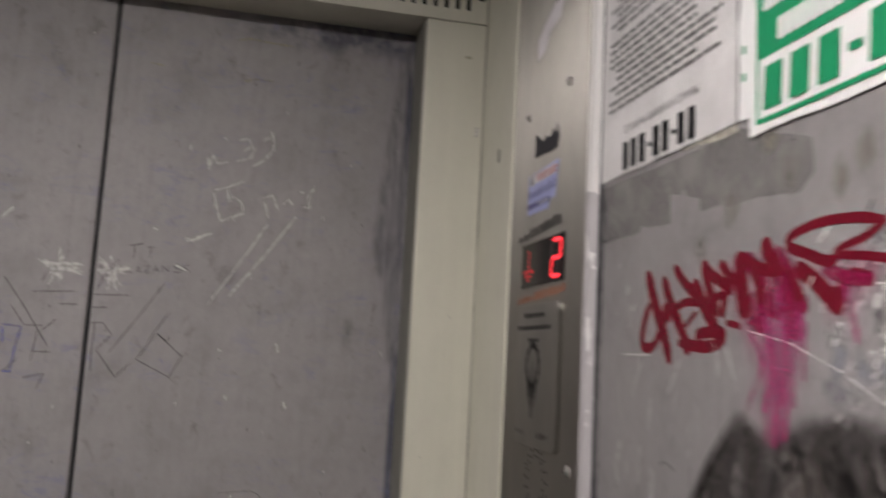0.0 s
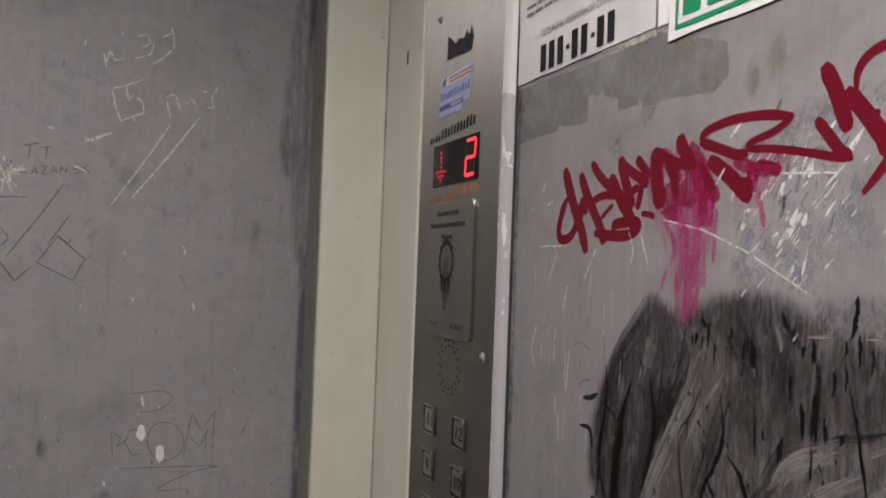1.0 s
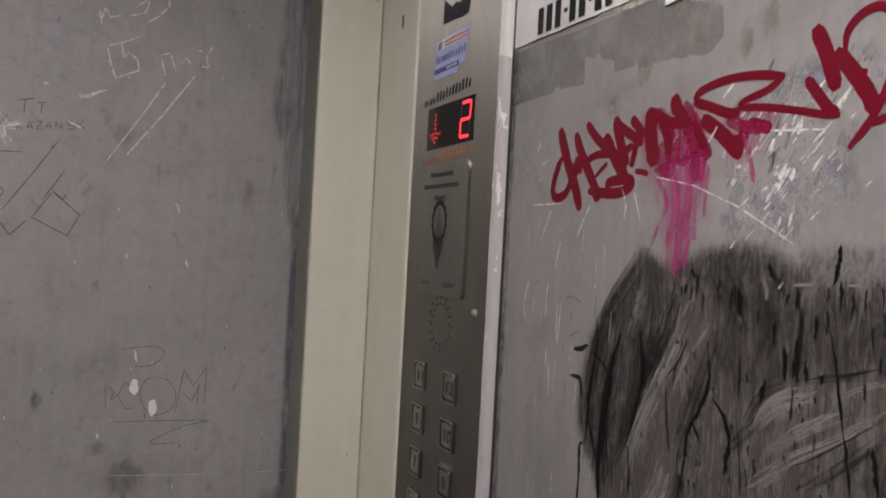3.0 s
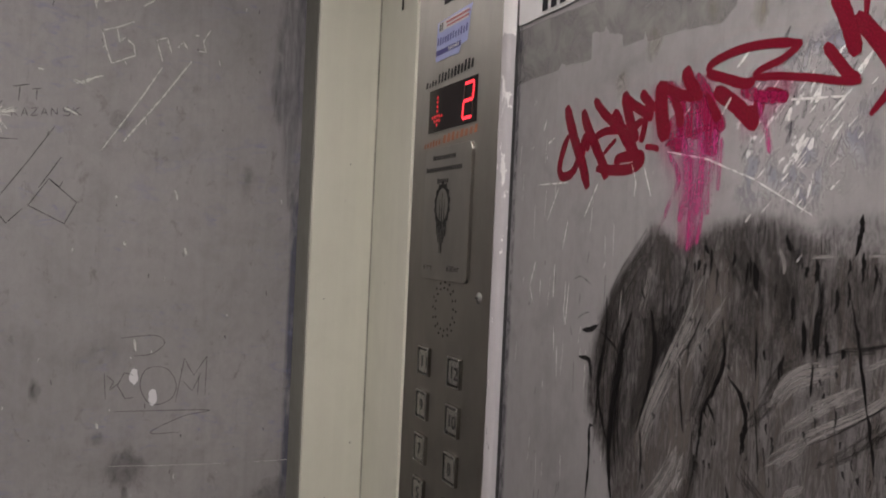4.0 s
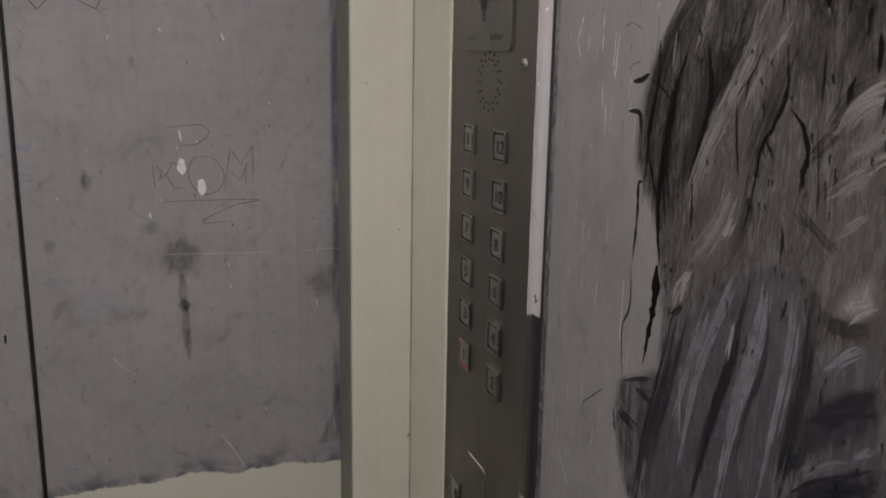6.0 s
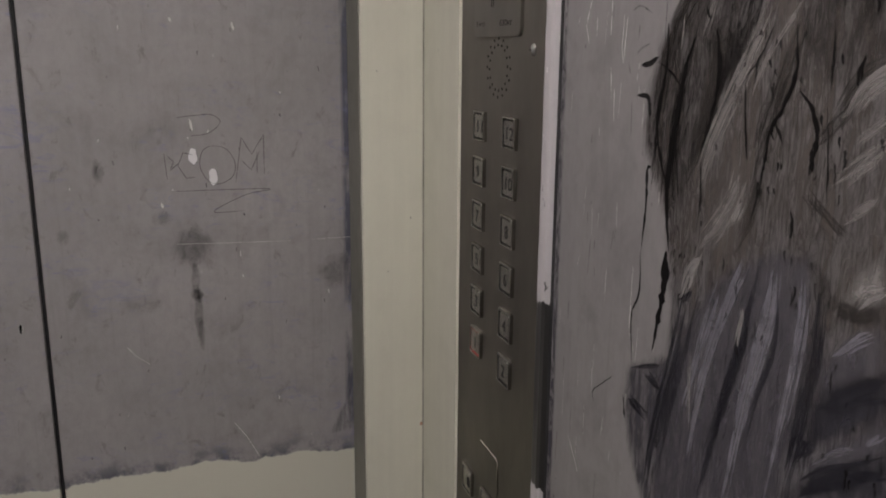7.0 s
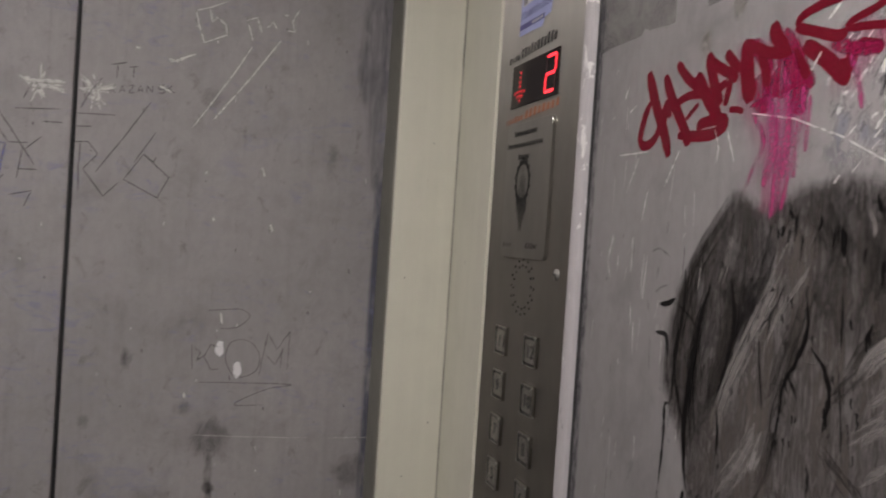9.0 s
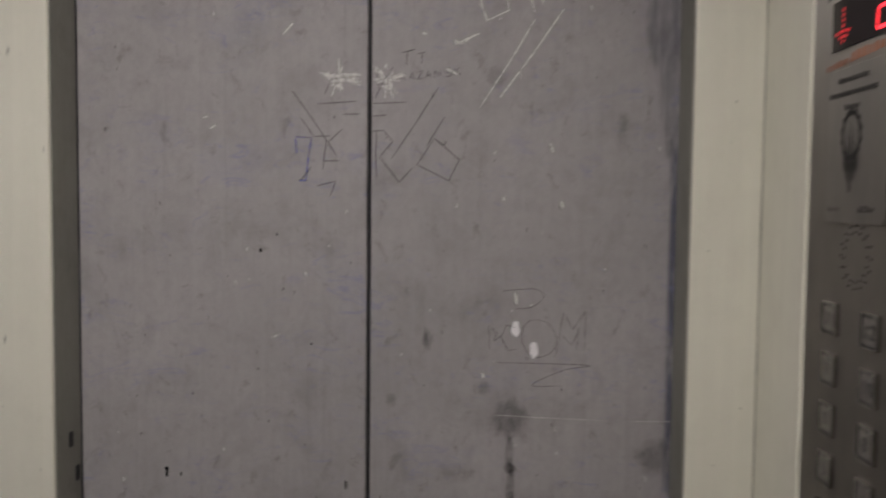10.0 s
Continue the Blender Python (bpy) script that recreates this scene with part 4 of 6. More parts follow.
sweep(g, m_violet, 12.7, 12.7, [(0.676, 1.345), (0.662, 1.305), (0.647, 1.250)])
sweep(g, m_slate, 18.0, 18.0, [(0.706, 1.362), (0.698, 1.313), (0.686, 1.275), (0.666, 1.197)])
sweep(g, m_violet, 19.6, 19.6, [(0.717, 1.371), (0.716, 1.334), (0.704, 1.284), (0.690, 1.210)])
sweep(g, m_slate, 7.6, 7.6, [(0.723, 1.357), (0.725, 1.318), (0.713, 1.278), (0.702, 1.216)])
sweep(g, m_violet, 13.7, 13.7, [(0.741, 1.369), (0.743, 1.343), (0.740, 1.309), (0.728, 1.230)])
sweep(g, m_slate, 17.9, 17.9, [(0.753, 1.374), (0.754, 1.337), (0.751, 1.304), (0.741, 1.238)])
sweep(g, m_wash, 11.3, 11.3, [(0.759, 1.357), (0.777, 1.355), (0.795, 1.363)])
sweep(g, m_violet, 11.8, 11.8, [(0.762, 1.326), (0.780, 1.343), (0.797, 1.353)])
sweep(g, m_slate, 20.9, 20.9, [(0.762, 1.301), (0.782, 1.317), (0.801, 1.329)])
sweep(g, m_violet, 6.5, 6.5, [(0.762, 1.269), (0.776, 1.283), (0.793, 1.291)])
sweep(g, m_violet, 7.6, 7.6, [(0.792, 1.293), (0.805, 1.307)])
sweep(g, m_slate, 19.5, 19.5, [(0.753, 1.246), (0.777, 1.267), (0.808, 1.289)])
sweep(g, m_slate, 13.3, 13.3, [(0.748, 1.262), (0.753, 1.274), (0.760, 1.283)])
sweep(g, m_slate, 7.0, 7.0, [(0.579, 1.253), (0.604, 1.265), (0.625, 1.271)])
sweep(g, m_slate, 13.7, 5.7, [(0.596, 1.258), (0.612, 1.254), (0.619, 1.252)])
sweep(g, m_slate, 11.6, 11.6, [(0.576, 1.231), (0.591, 1.228), (0.605, 1.226)])
sweep(g, m_slate, 7.9, 7.9, [(0.630, 1.317), (0.640, 1.324), (0.647, 1.331)])
g = thing("pale_streaks", "pale wiped streaks in the black graffiti", "graffiti", RIGHT_SPOT)
sweep(g, m_bare, 4.1, 4.1, [(0.781, 1.528), (0.792, 1.529), (0.799, 1.530)])
sweep(g, m_bare, 3.0, 3.0, [(0.815, 1.530), (0.823, 1.531), (0.837, 1.531)])
sweep(g, m_wipe, 18.2, 18.2, [(0.712, 1.525), (0.694, 1.493), (0.676, 1.463), (0.653, 1.422), (0.642, 1.388)])
sweep(g, m_wipe, 8.8, 8.8, [(0.724, 1.509), (0.709, 1.490), (0.693, 1.467), (0.680, 1.435)])
sweep(g, m_wipe, 8.2, 8.2, [(0.743, 1.530), (0.742, 1.516), (0.745, 1.504)])
sweep(g, m_wipe, 7.5, 7.5, [(0.758, 1.535), (0.763, 1.524), (0.762, 1.516)])
sweep(g, m_wipe, 9.5, 9.5, [(0.649, 1.522), (0.645, 1.506), (0.637, 1.487)])
sweep(g, m_wipe, 14.6, 14.6, [(0.756, 1.447), (0.772, 1.464), (0.801, 1.476)])
sweep(g, m_wipe, 9.6, 9.6, [(0.766, 1.436), (0.792, 1.455), (0.818, 1.470)])
sweep(g, m_wipe, 8.8, 8.8, [(0.746, 1.412), (0.785, 1.440), (0.819, 1.460), (0.847, 1.482)])
sweep(g, m_wipe, 4.8, 4.8, [(0.813, 1.474), (0.831, 1.483), (0.847, 1.488)])
sweep(g, m_wipe, 20.5, 20.5, [(0.650, 1.359), (0.675, 1.391), (0.684, 1.412)])
sweep(g, m_bare, 11.5, 11.5, [(0.687, 1.395), (0.683, 1.387), (0.680, 1.382)])
sweep(g, m_wipe, 10.8, 10.8, [(0.757, 1.412), (0.772, 1.424), (0.783, 1.433)])
sweep(g, m_wipe, 8.7, 8.7, [(0.763, 1.398), (0.775, 1.407), (0.786, 1.415)])
sweep(g, m_bare, 18.2, 18.2, [(0.776, 1.363), (0.784, 1.370), (0.793, 1.376)])
sweep(g, m_bare, 9.0, 9.0, [(0.696, 1.335), (0.695, 1.324), (0.694, 1.310)])
sweep(g, m_bare, 19.8, 19.8, [(0.654, 1.358), (0.645, 1.341), (0.635, 1.323)])
sweep(g, m_bare, 5.3, 5.3, [(0.649, 1.291), (0.651, 1.265), (0.655, 1.225)])
g = tagged(thing("paint_spatter", "fine black spatter over the smeared paint", "spatter", RIGHT_SPOT), kind="stuff")
rnd = random.Random(31)
for n in range(46):
    cu, cz = rnd.uniform(0.62, 0.88), rnd.uniform(1.15, 1.53)
    for k in range(rnd.randint(2, 8)):
        u, z = cu + rnd.gauss(0, 0.010), cz + rnd.gauss(0, 0.012)
        if inside(BLACK, u, z):
            stroke(g, "w", m_blk, rnd.uniform(1.0, 3.0), 1.0, [(u, z), (u + rnd.uniform(-0.001, 0.001), z - 0.002), (u + rnd.uniform(-0.002, 0.002), z - rnd.choice((0.003, 0.004, 0.006, 0.012)))])
# ragged rows of short runs where the wide strokes end
for u0, u1, z0, z1 in ((0.752, 0.842, 1.478, 1.494), (0.780, 0.850, 1.524, 1.530), (0.690, 0.775, 1.528, 1.522)):
    for k in range(11):
        f = (k + rnd.uniform(-0.6, 0.6)) / 10
        u, z, L = u0 + (u1 - u0) * f, z0 + (z1 - z0) * f + rnd.gauss(0, 0.005), rnd.uniform(0.004, 0.016)
        stroke(g, "w", m_run, rnd.uniform(1.5, 4.5), 1.2, [(u, z), (u + rnd.uniform(-0.001, 0.001), z - L * 0.5), (u + rnd.uniform(-0.0015, 0.0015), z - L)])
g = thing("joint_grime", "bluish dark grime along the wall edge", "grime", (0, -0.452, 1.3))
film("grime", g, "w", m_grime, [(0.4475, 0.9), (0.4475, 1.72), (0.453, 1.72), (0.455, 1.4), (0.457, 0.9)], 0.004, 0.004)
g = thing("door_edge_smear", "blue-grey paint smears along the door leaf's edge", "smear", (-0.1, 0, 1.7))
film("smear", g, "d", m_bluegrime, [(-0.098, 1.56), (-0.106, 1.64), (-0.122, 1.70), (-0.118, 1.80), (-0.110, 1.90), (-0.124, 1.97), (-0.086, 1.985), (-0.084, 1.56)], 0.012, 0.005)
film("smear", g, "d", m_bluegrime, [(-0.094, 1.00), (-0.092, 1.08), (-0.084, 1.12), (-0.084, 0.96), (-0.118, 0.955)], 0.007, 0.004)
g = thing("magenta_smear", "thin magenta smear over the graffiti tag", "graffiti", RIGHT_SPOT)
film("paint_film", g, "w", m_pinkfilm, [(0.640, 1.635), (0.70, 1.635), (0.705, 1.595), (0.690, 1.575), (0.692, 1.535), (0.672, 1.532), (0.665, 1.57), (0.645, 1.60)], 0.008, 0.004)
film("paint_film", g, "w", m_pinkfilm, [(0.715, 1.622), (0.745, 1.632), (0.768, 1.620), (0.745, 1.598), (0.728, 1.594)], 0.010, 0.004)
for k, (x, z, rx, rz, a) in enumerate(STAINS):
    g = thing("door_stain", "dark greasy stain on the grey door", "stain", (x, 0, z), "door stains")
    film("stain", g, "d", m_stain if k in (0, 1, 3) else m_faint, oval(x, z, rx * (0.55 + a * 0.5), rz * (0.55 + a * 0.5), seed=20 + k), max(rx, rz) * 0.6, 0.004)
    if k == 0:
        for dx, dz, r, s in ((0.0, -0.042, 0.0045, 0.026), (0.001, -0.062, 0.007, 0.007), (0.002, -0.090, 0.005, 0.028), (0.004, -0.115, 0.0045, 0.020)):
            film("drip", g, "d", m_stain, oval(x + dx, z + dz, r, s, seed=int(900 * s), rough=0.3), 0.0035, 0.002)
for k, (x, z) in enumerate(WHITES):
    g = thing("paint_chip", "small white paint chip on the door", "paint chip", (x, 0, z), "paint chips")
    film("chip", g, "d", m_chip, oval(x, z, 0.0055, 0.0105, seed=40 + k), 0.0016, 0.0015)

# small knocks and specks on the leaves
rnd = random.Random(11)
g = tagged(thing("door_specks", "small dark and pale specks on the door paint", "specks", DOOR_SPOT), kind="stuff")
for k in range(90):
    x, z = rnd.choice((rnd.uniform(-0.45, -0.10), rnd.uniform(-0.82, -0.48))), rnd.uniform(0.95, 1.95)
    L = rnd.uniform(0.002, 0.007)
    stroke(g, "d", m_scr if rnd.random() < 0.45 else m_pen, rnd.uniform(1.2, 2.6), 1.2, [(x, z), (x + rnd.uniform(-0.0015, 0.0015), z - L)])
g = tagged(thing("wall_specks", "small dark and pale specks on the wall paint", "specks", RIGHT_SPOT), kind="stuff")
for k in range(70):
    u, z = rnd.uniform(0.46, 0.62), rnd.uniform(1.05, 1.62)
    L = rnd.uniform(0.004, 0.03)
    stroke(g, "w", m_scrw if rnd.random() < 0.7 else m_pen, rnd.uniform(0.6, 1.3), 0.6, [(u, z), (u + rnd.uniform(-0.003, 0.001), z - L)])
for k in range(40):
    u, z = rnd.gauss(0.765, 0.030), rnd.gauss(1.590, 0.022)
    L = rnd.uniform(0.004, 0.012)
    stroke(g, "w", m_scrw, rnd.uniform(0.8, 2.2), 0.8, [(u, z), (u + L * 0.7, z + L * rnd.uniform(0.5, 0.9))])

# ---- marks on the wall and doors: each stroke as a short run of points, widths in millimetres ----
g = thing("graffiti_tag", "crimson marker graffiti tag on the grey wall", "graffiti", RIGHT_SPOT)
stroke(g, "w", m_tagm, 13.7, 13.7, [(0.656, 1.635), (0.666, 1.626), (0.673, 1.615), (0.677, 1.600)])
stroke(g, "w", m_tagm, 12.2, 12.2, [(0.673, 1.641), (0.680, 1.632), (0.690, 1.619), (0.697, 1.605)])
stroke(g, "w", m_tagm, 10.0, 10.0, [(0.685, 1.637), (0.695, 1.624), (0.705, 1.610), (0.711, 1.600)])
stroke(g, "w", m_tagm, 19.6, 19.6, [(0.667, 1.615), (0.669, 1.600), (0.672, 1.590)])
stroke(g, "w", m_tagm, 17.6, 17.6, [(0.702, 1.610), (0.701, 1.596), (0.698, 1.587)])
stroke(g, "w", m_tagm, 13.8, 13.8, [(0.684, 1.623), (0.686, 1.611), (0.686, 1.597)])
stroke(g, "w", m_tag, 11.6, 11.6, [(0.533, 1.637), (0.539, 1.624), (0.549, 1.606), (0.560, 1.589), (0.568, 1.572)])
stroke(g, "w", m_tag, 7.8, 7.8, [(0.538, 1.614), (0.531, 1.604), (0.526, 1.590), (0.530, 1.583), (0.540, 1.583), (0.549, 1.588), (0.553, 1.597)])
stroke(g, "w", m_tag, 10.2, 10.2, [(0.557, 1.631), (0.564, 1.618), (0.577, 1.601), (0.587, 1.588), (0.592, 1.578)])
stroke(g, "w", m_tag, 8.3, 8.3, [(0.559, 1.596), (0.559, 1.606), (0.563, 1.612)])
stroke(g, "w", m_tag, 7.4, 7.4, [(0.560, 1.611), (0.567, 1.600)])
stroke(g, "w", m_tag, 8.2, 8.2, [(0.572, 1.637), (0.583, 1.627), (0.596, 1.618), (0.612, 1.608)])
stroke(g, "w", m_tag, 6.2, 6.2, [(0.574, 1.609), (0.589, 1.612), (0.607, 1.611), (0.614, 1.612)])
stroke(g, "w", m_tag, 10.6, 10.6, [(0.597, 1.625), (0.604, 1.617), (0.614, 1.604), (0.627, 1.593)])
stroke(g, "w", m_tag, 3.9, 3.9, [(0.587, 1.596), (0.595, 1.601), (0.602, 1.605)])
stroke(g, "w", m_tag, 8.2, 8.2, [(0.578, 1.586), (0.595, 1.584), (0.617, 1.583), (0.630, 1.586), (0.632, 1.591), (0.620, 1.592), (0.606, 1.591), (0.602, 1.587)])
stroke(g, "w", m_tag, 10.6, 10.6, [(0.610, 1.637), (0.614, 1.625), (0.620, 1.612), (0.626, 1.601)])
stroke(g, "w", m_tag, 7.8, 7.8, [(0.612, 1.632), (0.622, 1.626), (0.636, 1.619), (0.643, 1.615)])
stroke(g, "w", m_tag, 7.9, 7.9, [(0.629, 1.634), (0.637, 1.627), (0.645, 1.620)])
stroke(g, "w", m_tag, 6.5, 6.5, [(0.632, 1.615), (0.623, 1.611), (0.621, 1.606)])
stroke(g, "w", m_tag, 6.6, 6.6, [(0.636, 1.619), (0.634, 1.609), (0.631, 1.600)])
stroke(g, "w", m_tag, 4.4, 4.4, [(0.636, 1.597), (0.644, 1.596), (0.651, 1.594)])
stroke(g, "w", m_tag, 14.4, 14.4, [(0.653, 1.638), (0.651, 1.627), (0.653, 1.614), (0.657, 1.599)])
stroke(g, "w", m_tag, 7.7, 7.7, [(0.656, 1.633), (0.672, 1.626), (0.692, 1.623)])
stroke(g, "w", m_tag, 9.9, 9.9, [(0.674, 1.643), (0.679, 1.633), (0.688, 1.624)])
stroke(g, "w", m_tag, 8.3, 8.3, [(0.664, 1.627), (0.670, 1.615), (0.672, 1.606)])
stroke(g, "w", m_tag, 7.7, 7.7, [(0.693, 1.623), (0.701, 1.614), (0.707, 1.606)])
stroke(g, "w", m_tagm, 3.9, 3.9, [(0.657, 1.596), (0.679, 1.600), (0.697, 1.603), (0.711, 1.604)])
stroke(g, "w", m_tag, 5.7, 5.7, [(0.694, 1.637), (0.701, 1.642), (0.722, 1.645), (0.745, 1.644), (0.768, 1.640)])
stroke(g, "w", m_tag, 4.5, 4.5, [(0.768, 1.640), (0.755, 1.634), (0.740, 1.631), (0.733, 1.628)])
stroke(g, "w", m_tag, 6.6, 6.6, [(0.694, 1.636), (0.709, 1.631), (0.726, 1.625), (0.735, 1.625)])
stroke(g, "w", m_tag, 4.6, 4.6, [(0.733, 1.627), (0.752, 1.625), (0.773, 1.621), (0.794, 1.616), (0.806, 1.614)])
stroke(g, "w", m_tag, 6.8, 6.8, [(0.783, 1.636), (0.791, 1.627), (0.799, 1.618), (0.805, 1.615)])
stroke(g, "w", m_tag, 9.6, 9.6, [(0.787, 1.662), (0.794, 1.650), (0.799, 1.638), (0.803, 1.627)])
stroke(g, "w", m_tag, 9.8, 9.8, [(0.801, 1.647), (0.811, 1.636), (0.822, 1.622), (0.826, 1.613)])
stroke(g, "w", m_tag, 5.1, 5.1, [(0.807, 1.645), (0.808, 1.655), (0.816, 1.662), (0.827, 1.663), (0.834, 1.657), (0.837, 1.648), (0.836, 1.635), (0.832, 1.623), (0.826, 1.612), (0.820, 1.605), (0.812, 1.597)])
stroke(g, "w", m_tag, 4.1, 4.1, [(0.823, 1.608), (0.830, 1.609), (0.839, 1.612), (0.849, 1.616)])
stroke(g, "w", m_tag, 3.8, 3.8, [(0.810, 1.639), (0.815, 1.634), (0.821, 1.633)])
stroke(g, "w", m_tag, 10.5, 10.5, [(0.702, 1.625), (0.721, 1.613), (0.738, 1.599)])
stroke(g, "w", m_tagm, 8.8, 8.8, [(0.724, 1.621), (0.744, 1.615), (0.760, 1.613)])
stroke(g, "w", m_tag, 6.8, 6.8, [(0.743, 1.618), (0.753, 1.615), (0.760, 1.612)])
stroke(g, "w", m_tag, 8.5, 8.5, [(0.729, 1.610), (0.740, 1.604)])
stroke(g, "w", m_tag, 9.5, 9.5, [(0.740, 1.619), (0.738, 1.606)])
g = thing("paint_run", "magenta paint run below the graffiti tag", "graffiti", RIGHT_SPOT)
stroke(g, "w", m_pink, 10, 10, [(0.6685, 1.617), (0.6749, 1.5981), (0.68, 1.5797), (0.6805, 1.5617), (0.6747, 1.5471)])
stroke(g, "w", m_pink, 10, 10, [(0.6872, 1.6152), (0.6913, 1.5935), (0.6931, 1.5722), (0.6905, 1.551)])
stroke(g, "w", m_pink, 10, 10, [(0.7046, 1.6014), (0.7038, 1.5858), (0.6999, 1.5685), (0.7004, 1.5511)])
stroke(g, "w", m_pink, 10, 10, [(0.683, 1.5976), (0.6867, 1.5688), (0.6866, 1.5438), (0.6844, 1.5294)])
stroke(g, "w", m_pink, 5, 5, [(0.6664, 1.5876), (0.6725, 1.5727), (0.6642, 1.558), (0.6556, 1.5437)])
stroke(g, "w", m_pink, 5, 5, [(0.7103, 1.5958), (0.7094, 1.5821), (0.7087, 1.565)])
stroke(g, "w", m_pink, 5, 5, [(0.6599, 1.5917), (0.6681, 1.582), (0.6737, 1.5719)])
stroke(g, "w", m_pink, 5, 5, [(0.6962, 1.5616), (0.6952, 1.5475), (0.692, 1.5333)])
stroke(g, "w", m_pink, 5, 5, [(0.6845, 1.5545), (0.6833, 1.5419), (0.6822, 1.5285)])
stroke(g, "w", m_pink, 5, 5, [(0.6884, 1.5687), (0.6871, 1.5509), (0.6861, 1.5366)])
stroke(g, "w", m_pink, 5, 5, [(0.697, 1.5967), (0.6969, 1.5791), (0.694, 1.5616)])
stroke(g, "w", m_pink, 5, 5, [(0.6773, 1.598), (0.6835, 1.5796), (0.6868, 1.5545)])
stroke(g, "w", m_pink, 5, 5, [(0.7384, 1.6135), (0.7452, 1.5967), (0.7489, 1.5836)])
g = thing("wall_scratches", "pale scratches in the grey wall paint", "scratches", RIGHT_SPOT)
stroke(g, "w", m_scrw, 1.6, 1.6, [(0.6599, 1.5917), (0.6981, 1.5843), (0.7371, 1.5705), (0.7799, 1.55)])
stroke(g, "w", m_scrw, 2, 2, [(0.4846, 1.6469), (0.4809, 1.6439)])
stroke(g, "w", m_scrw, 2, 2, [(0.5032, 1.6307), (0.4984, 1.6217)])
stroke(g, "w", m_scrw, 2, 2, [(0.5165, 1.6142), (0.5057, 1.6094)])
stroke(g, "w", m_scrw, 2, 2, [(0.4839, 1.6094), (0.4799, 1.6082)])
stroke(g, "w", m_scrw, 2, 2, [(0.4936, 1.5779), (0.5396, 1.5776)])
stroke(g, "w", m_scrw, 2, 2, [(0.5265, 1.5739), (0.5106, 1.5486)])
stroke(g, "w", m_scrw, 2, 2, [(0.5816, 1.5749), (0.5655, 1.5515)])
stroke(g, "w", m_scrw, 2, 2, [(0.6208, 1.5898), (0.6279, 1.573), (0.626, 1.5639)])
stroke(g, "w", m_scrw, 2, 2, [(0.6364, 1.5833), (0.6448, 1.5638)])
stroke(g, "w", m_scrw, 2, 2, [(0.5427, 1.5491), (0.5363, 1.5265)])
stroke(g, "w", m_scrw, 2, 2, [(0.4949, 1.5152), (0.487, 1.4956)])
stroke(g, "w", m_scrw, 2, 2, [(0.5258, 1.5147), (0.5251, 1.4873)])
stroke(g, "w", m_scrw, 2, 2, [(0.548, 1.5005), (0.5453, 1.4692)])
stroke(g, "w", m_scrw, 2, 2, [(0.7587, 1.6114), (0.7968, 1.608)])
stroke(g, "w", m_scrw, 2, 2, [(0.7092, 1.6096), (0.7166, 1.6184)])
stroke(g, "w", m_scrw, 1.6, 1.6, [(0.5437, 1.5019), (0.542, 1.4792), (0.5448, 1.4696)])
stroke(g, "w", m_scrw, 1.6, 1.6, [(0.5041, 1.5012), (0.5041, 1.4872)])
stroke(g, "w", m_scrw, 1.6, 1.6, [(0.5342, 1.4517), (0.5356, 1.4278)])
stroke(g, "w", m_scrw, 1.6, 1.6, [(0.5743, 1.3285), (0.574, 1.2825), (0.5808, 1.2677)])
stroke(g, "w", m_scrw, 1.6, 1.6, [(0.4866, 1.1589), (0.5017, 1.1403), (0.5055, 1.1345)])
stroke(g, "w", m_scrw, 1.6, 1.6, [(0.4867, 1.4956), (0.4942, 1.4791)])
stroke(g, "w", m_scrw, 1.6, 1.6, [(0.5283, 1.4654), (0.5302, 1.4435)])
g = thing("black_graffiti", "large black brushed graffiti with drips", "graffiti", RIGHT_SPOT)
stroke(g, "w", m_blk2, 2, 2, [(0.554, 1.5041), (0.5648, 1.5069), (0.5796, 1.5017)])
stroke(g, "w", m_blk2, 2, 2, [(0.5648, 1.4945), (0.5638, 1.4851)])
stroke(g, "w", m_blk2, 2, 2, [(0.5628, 1.4756), (0.5696, 1.4795), (0.5793, 1.4822)])
stroke(g, "w", m_blk2, 2, 2, [(0.553, 1.4696), (0.5555, 1.4618)])
stroke(g, "w", m_blk, 4.42, 4.42, [(0.5696, 1.4681), (0.5809, 1.4696), (0.5901, 1.4736)])
stroke(g, "w", m_blk, 4.42, 4.42, [(0.5662, 1.448), (0.5794, 1.4477), (0.5831, 1.4411), (0.5841, 1.4328)])
stroke(g, "w", m_run, 4.7, 2.6, [(0.599, 1.495), (0.601, 1.473), (0.596, 1.443), (0.593, 1.421), (0.593, 1.404)])
stroke(g, "w", m_run, 4.1, 7.2, [(0.631, 1.487), (0.623, 1.471), (0.619, 1.455), (0.615, 1.436), (0.611, 1.406), (0.611, 1.380), (0.617, 1.350)])
stroke(g, "w", m_run, 5.5, 2.6, [(0.651, 1.490), (0.656, 1.472), (0.655, 1.451), (0.648, 1.429), (0.641, 1.410)])
stroke(g, "w", m_run, 2.0, 2.0, [(0.639, 1.504), (0.644, 1.496)])
stroke(g, "w", m_run, 1.9, 1.9, [(0.590, 1.471), (0.609, 1.463), (0.620, 1.454)])
stroke(g, "w", m_run, 2.8, 2.8, [(0.623, 1.471), (0.627, 1.479), (0.630, 1.486)])
stroke(g, "w", m_run, 3.9, 3.9, [(0.596, 1.454), (0.594, 1.426), (0.608, 1.393)])
stroke(g, "w", m_run, 4.1, 1.6, [(0.718, 1.492), (0.721, 1.469), (0.713, 1.449), (0.705, 1.436), (0.703, 1.420), (0.701, 1.407), (0.695, 1.383)])
stroke(g, "w", m_run, 2.2, 4.7, [(0.724, 1.460), (0.735, 1.450), (0.740, 1.438), (0.739, 1.419)])
stroke(g, "w", m_run, 4.5, 1.6, [(0.738, 1.431), (0.738, 1.424), (0.737, 1.417)])
